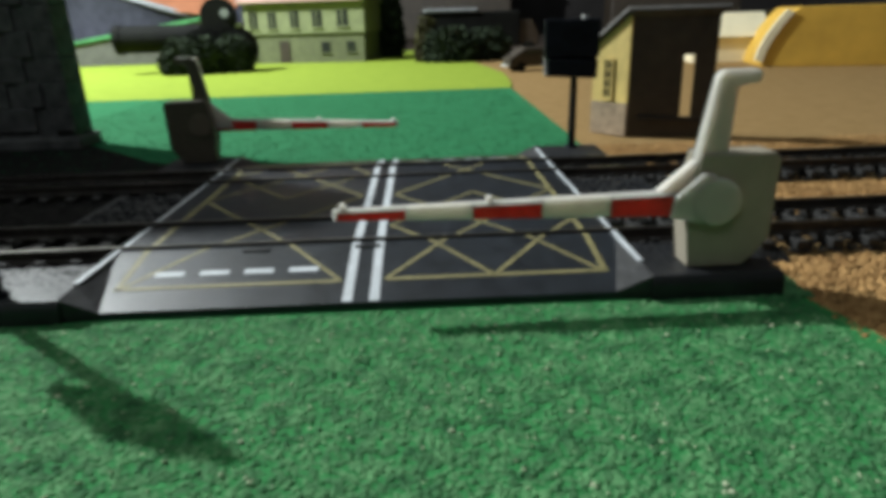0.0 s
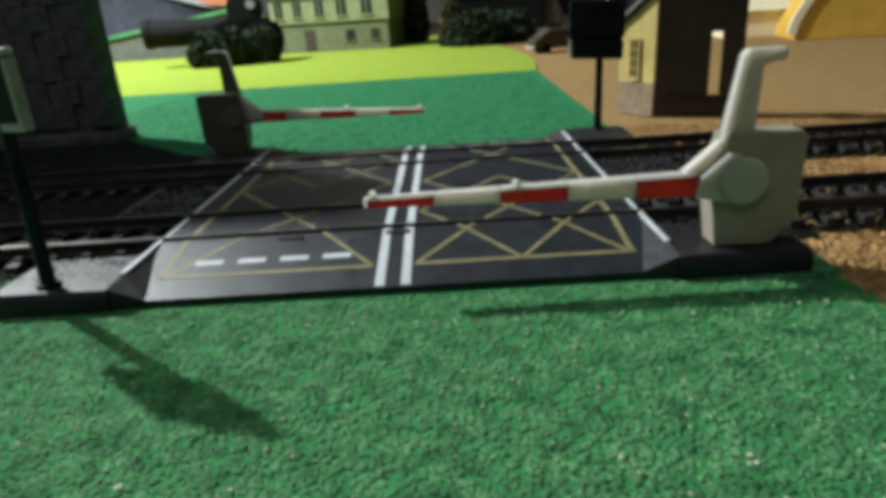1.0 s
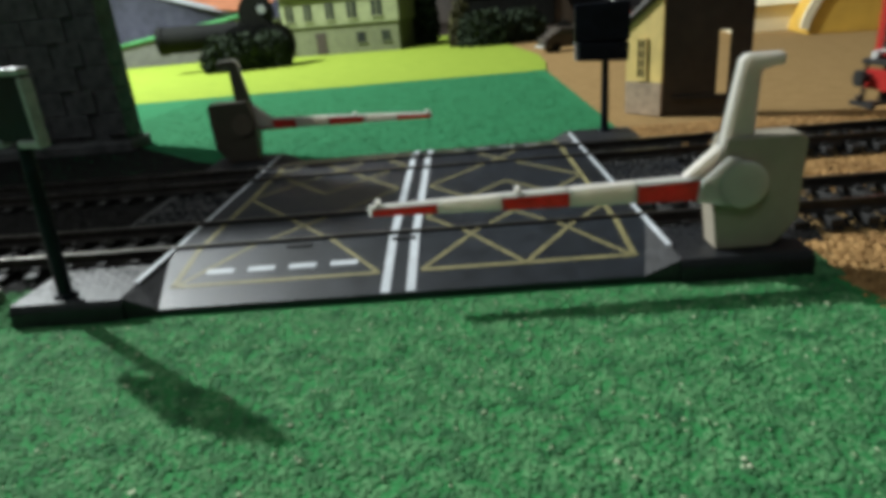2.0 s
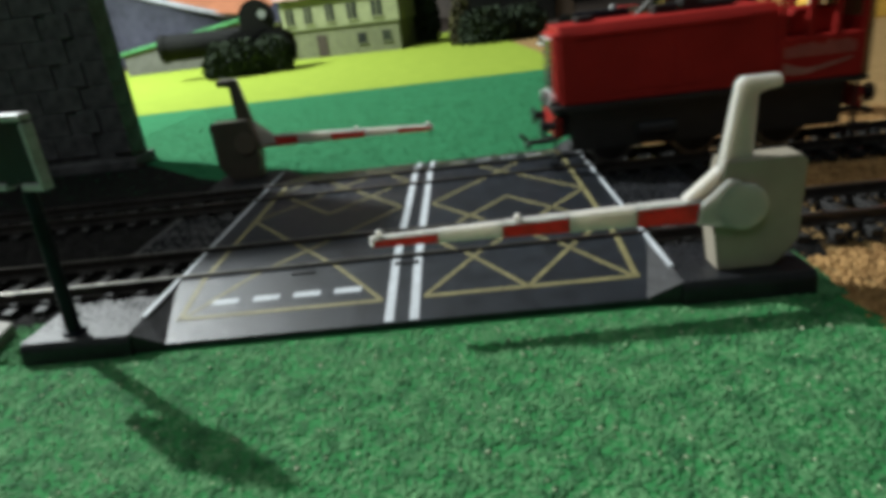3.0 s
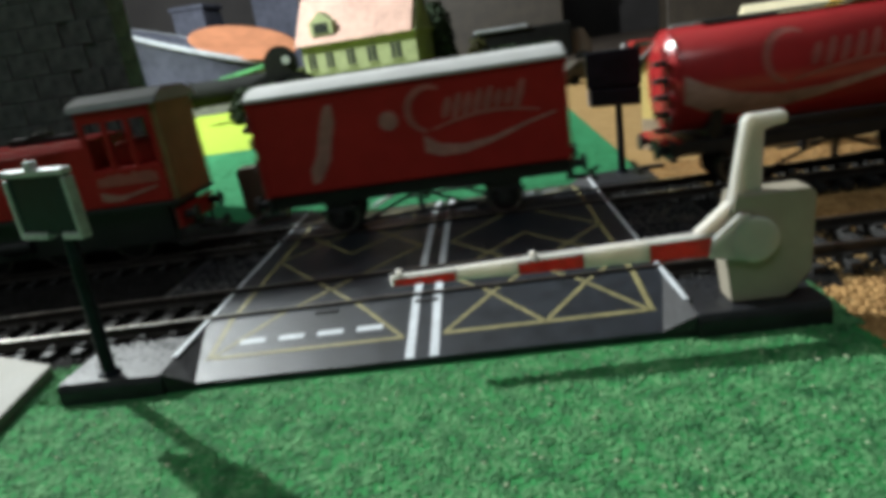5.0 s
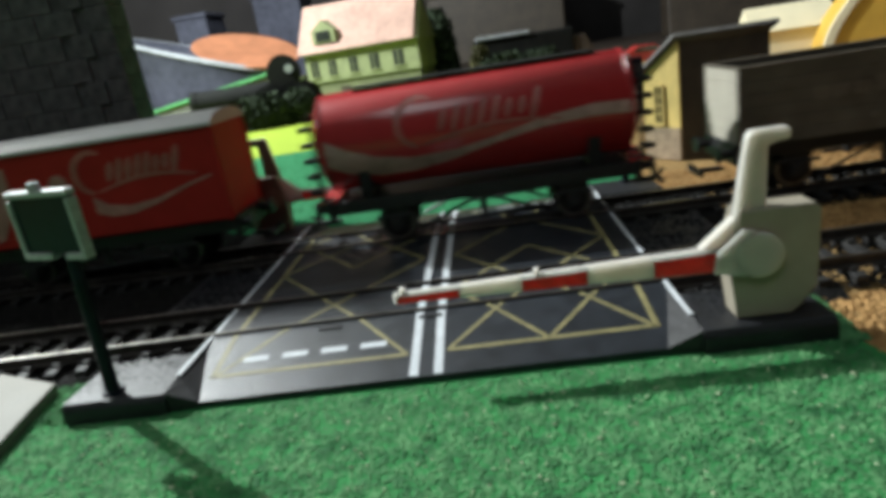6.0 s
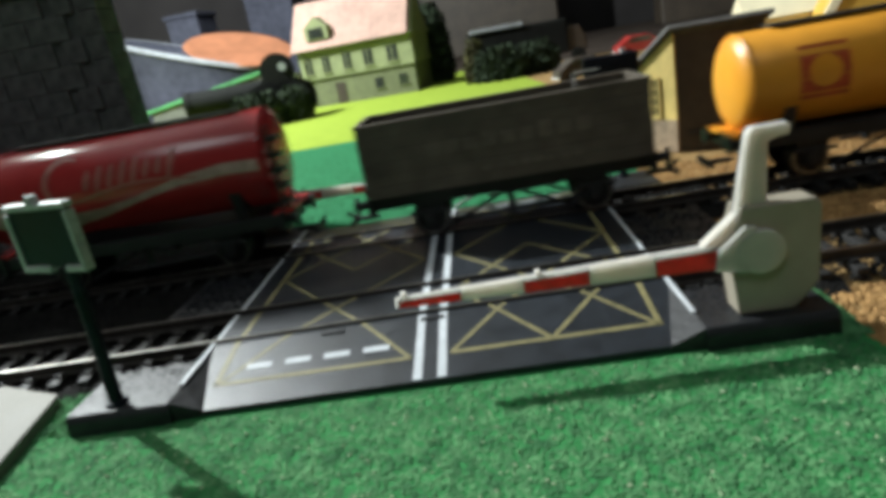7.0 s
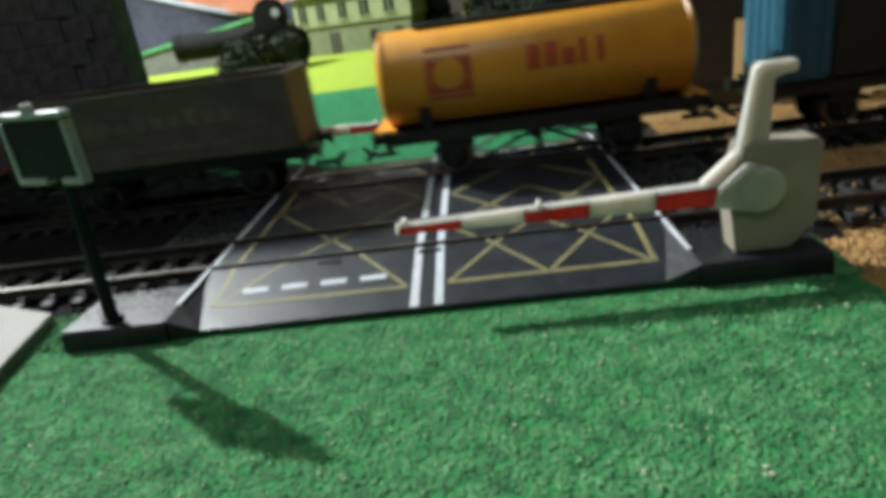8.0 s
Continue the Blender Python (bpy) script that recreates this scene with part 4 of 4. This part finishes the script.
for k in range(3):
    part("end_step", box(B(), -1.9, -.2, -15.4, -11.5, 33 + k * 7.5, 37 + k * 7.5, .3), UNDER, van, "black end step")
    part("step_edge", box(B(), -2.1, -1.9, -15.2, -11.7, 33.4 + k * 7.5, 36.6 + k * 7.5), SILVER, van, "worn bright step edge")
ribbon("bottle_mark", van, [(17, 26, 31), (20, 27, 36), (22, 30, 43), (24.5, 34, 50), (26, 40, 52), (28, 46, 52)], FAINT, "faded pale bottle-shaped mark", lambda z: -15.7)
ribbon("wave_mark", van, [(57, 32, 38), (62, 30.2, 34.4), (70, 30.2, 33.2), (80, 32.6, 34.4), (92, 37, 38), (101, 39.4, 40.2)], FAINT, "faded pale wave mark", lambda z: -15.7)
flourish(van, 60, 46, 7.2, 36, SCRIPT, lambda z: -15.7)
part("round_mark", cyl(B(), (46, -15.75, 44), (46, -15.5, 44), 3.2, n=20), FAINT, van, "faded pale round mark")
underframe(van, 104.5, (23, 81.5))


def barrel_wagon(thing, length, mat, radius, zc, dark_walk, ladders):
    bm = B()
    prof = [(-1.6, 0.0), (-1.5, radius * .5), (-.6, radius * .82), (.8, radius * .96), (2.2, radius), (length - 2.2, radius), (length - .8, radius * .96), (length + .6, radius * .82), (length + 1.5, radius * .5), (length + 1.6, 0.0)]
    prev = None
    for x, r in prof:
        ring = [bm.verts.new(Vector((x, max(r, .01) * math.cos(k * math.tau / 40), zc + max(r, .01) * math.sin(k * math.tau / 40))) * MM) for k in range(40)]
        if prev:
            for k in range(40):
                f = bm.faces.new((prev[k], prev[(k + 1) % 40], ring[(k + 1) % 40], ring[k]))
                f.smooth = True
        prev = ring
    barrel = part("barrel", bm, mat, thing)
    for x in (1.6, length - 1.6):
        bm = B()
        prev = None
        for k in range(41):
            a = k * math.tau / 40
            row = [bm.verts.new(Vector((x + d, (radius + h) * math.cos(a), zc + (radius + h) * math.sin(a))) * MM) for d, h in ((-.6, 0), (-.4, .25), (.4, .25), (.6, 0))]
            if prev:
                for j in range(3):
                    bm.faces.new((prev[j], row[j], row[j + 1], prev[j + 1]))
            prev = row
        part("barrel_hoop", bm, mat, barrel)
    part("walkway", box(B(), length * .12, length * .9, -4, 4, zc + radius + .3, zc + radius + 1.1, .2), dark_walk, thing, "dark catwalk along the top")
    for x in (14, length - 14):
        part("saddle", prism(B(), [(-12, 22.6), (12, 22.6), (radius * .86, zc - radius * .5), (6, zc - radius + .6), (-6, zc - radius + .6), (-radius * .86, zc - radius * .5)], "x", x - 2, x + 2), UNDER, thing)
    for x, e in ((-4.2, -1), (length + 4.2, 1)):
        part("end_platform", box(B(), min(x, x - e * 7), max(x, x - e * 7), -13, 13, 22.7, 23.9, .2), mat, thing)
        if not ladders:
            continue
        bm = B()
        for y in (-15, -10):
            cyl(bm, (x - e * 2.5, y, 23.5), (x - e * 2.5, y, zc + radius * .7), .4, n=6)
        for k in range(5):
            box(bm, min(x - e * 3, x + e * 1.2), max(x - e * 3, x + e * 1.2), -15, -10, 27 + k * 5.4, 28.5 + k * 5.4)
        part("end_ladder", bm, UNDER, thing, "thin black end ladder")
    underframe(thing, length, (22, length - 22))
    return lambda z: -math.sqrt(max(0.1, radius ** 2 - (z - zc) ** 2))


tank = vehicle("red_tank_wagon", "glossy red tank wagon with a pale wave stripe", "wagon", 263.8)
face = barrel_wagon(tank, 106, REDT, 17.2, 42, UNDER, True)
ribbon("wave_mark", tank, [(3, 36, 45), (10, 32.5, 41), (20, 30.5, 37.5), (32, 30.5, 35.6), (46, 33, 36.2), (60, 36.5, 38.6), (76, 39.5, 42.5), (92, 40.5, 44.5), (104, 40, 44)], PRINT, "faded pale wave stripe", face)
flourish(tank, 36, 46.5, 7.8, 46, SCRIPT, face)

# open wagon, plank by plank
coal = vehicle("open_wagon", "grey-brown planked open wagon with dull lettering", "wagon", 401.5)
for s in (-1, 1):
    for k in range(6):
        part("side_plank", box(B(), 0, 97, s * 15 - .7, s * 15 + .7, 23 + k * 4.1, 23 + k * 4.1 + 4.04, .12), BROWN, coal)
for x in (0.6, 96.4):
    for k in range(6):
        # lamplight on the left end is put into its planks' paler colour
        part("end_plank", box(B(), x - .7, x + .7, -14.2, 14.2, 23 + k * 4.1, 23 + k * 4.1 + 4.04, .12), PALE if x < 50 else BROWN, coal, "end plank coloured pale as if lamplit" if x < 50 else "")
    part("top_rail", box(B(), x - .9, x + .9, -15.6, 15.6, 47.5, 48.3, .1), BROWN, coal)
for s in (-1, 1):
    part("top_rail", box(B(), 0, 97, s * 15 - .9, s * 15 + .9, 47.5, 48.3, .15), DULL, coal, "lighter top edge")
part("load", prism(B(), [(-14, 24), (14, 24), (14, 40), (4, 44.5), (-6, 43), (-14, 40)], "x", 2, 95), CINDER, coal, "dark load")
bars(coal, 22, 78, 35, 5.5, -15.8, DULL, 9, "dull lettering")
bars(coal, 40, 74, 27, 2.2, -15.8, DULL, 8, "dull lettering")
part("lamp_bracket", box(B(), 73.5, 74, -12, -11.4, 44, 53, .1), SILVER, coal, "thin wire bracket")
part("lamp_bracket", box(B(), 73.5, 82, -12, -11.4, 52.6, 53.2, .1), SILVER, coal, "thin wire bracket")
underframe(coal, 97, (20, 77))

# orange tank wagon
oil = vehicle("orange_tank_wagon", "orange tank wagon with a red square badge", "wagon", 528.5)
face = barrel_wagon(oil, 103, ORANGE, 16.2, 39, UNDER, False)
ribbon("badge", oil, [(16, 32.5, 49), (31, 32.5, 49)], BADGE, "red square badge", face)
bm = B()
for k in range(24):
    a, b = k * math.tau / 24, (k + 1) * math.tau / 24
    pts = [(23.5, 40.8), (23.5 + 5 * math.cos(a), 40.8 + 5 * math.sin(a)), (23.5 + 5 * math.cos(b), 40.8 + 5 * math.sin(b))]
    bm.faces.new([bm.verts.new(Vector((x, face(z) - .26, z)) * MM) for x, z in pts])
part("badge_disc", bm, ORANGE, oil, "orange disc on the badge")
for k in range(5):
    x, h = 49 + k * 5.6, (7.6, 7.8, 5.4, 7.8, 7.8)[k]
    ribbon("lettering_bar", oil, [(x, 38.5, 38.5 + h), (x + (4.4 if k < 3 else 2.2), 38.5, 38.5 + h)], BADGE, "red lettering", face)

# container wagon
cont = vehicle("container_wagon", "container wagon coloured blue at its lit end, black along its unlit side", "wagon", 656.5)
# blue only near the lit end; the unlit long side is coloured black
part("container", box(B(), 1, 17, -14.6, 14.6, 23.5, 60, .4), BLUE, cont, "blue ribbed end box")
part("body", box(B(), 18, 109, -14.4, 14.4, 23.5, 56, .6), UNDER, cont, "container side coloured black for its shade")
for k in range(3):
    for s in (-1, 1):
        part("rib", box(B(), 2.6 + k * 5.4, 5.2 + k * 5.4, s * 15 - .6, s * 15 + .6, 25, 58.5, .3), BLUE, cont)
for k in range(4):
    part("end_rib", box(B(), .2, 1.2, -12 + k * 6.5, -9 + k * 6.5, 25, 58.5, .3), BLUE, cont)
underframe(cont, 110, (24, 86))


# ---- what moves ----
FRONT = [(0.0, 409), (2.0, 169), (2.2, 147), (3.3, 17.5), (3.5, -5), (4.0, -62), (4.5, -123), (4.7, -147), (5.8, -277), (6.0, -301), (6.5, -362), (7.0, -424), (7.5, -484), (8.0, -544)]


def along_track(t):
    ts, xs = [row[0] for row in FRONT], [row[1] for row in FRONT]
    return float(np.interp(t, ts, xs))


def motions():
    for ob, offset in TRAIN:
        walk(ob, [(t, pose((x + offset) * MM, 67 * MM, 0)) for t, x in FRONT])
    steps = [k / 15 for k in range(121)]
    for axle, x, r in TURNING:
        walk(axle, [(t, pose(x * MM, 0, (RAIL + r) * MM, 0, math.degrees(along_track(t) / r), 0)) for t in steps])


motions()
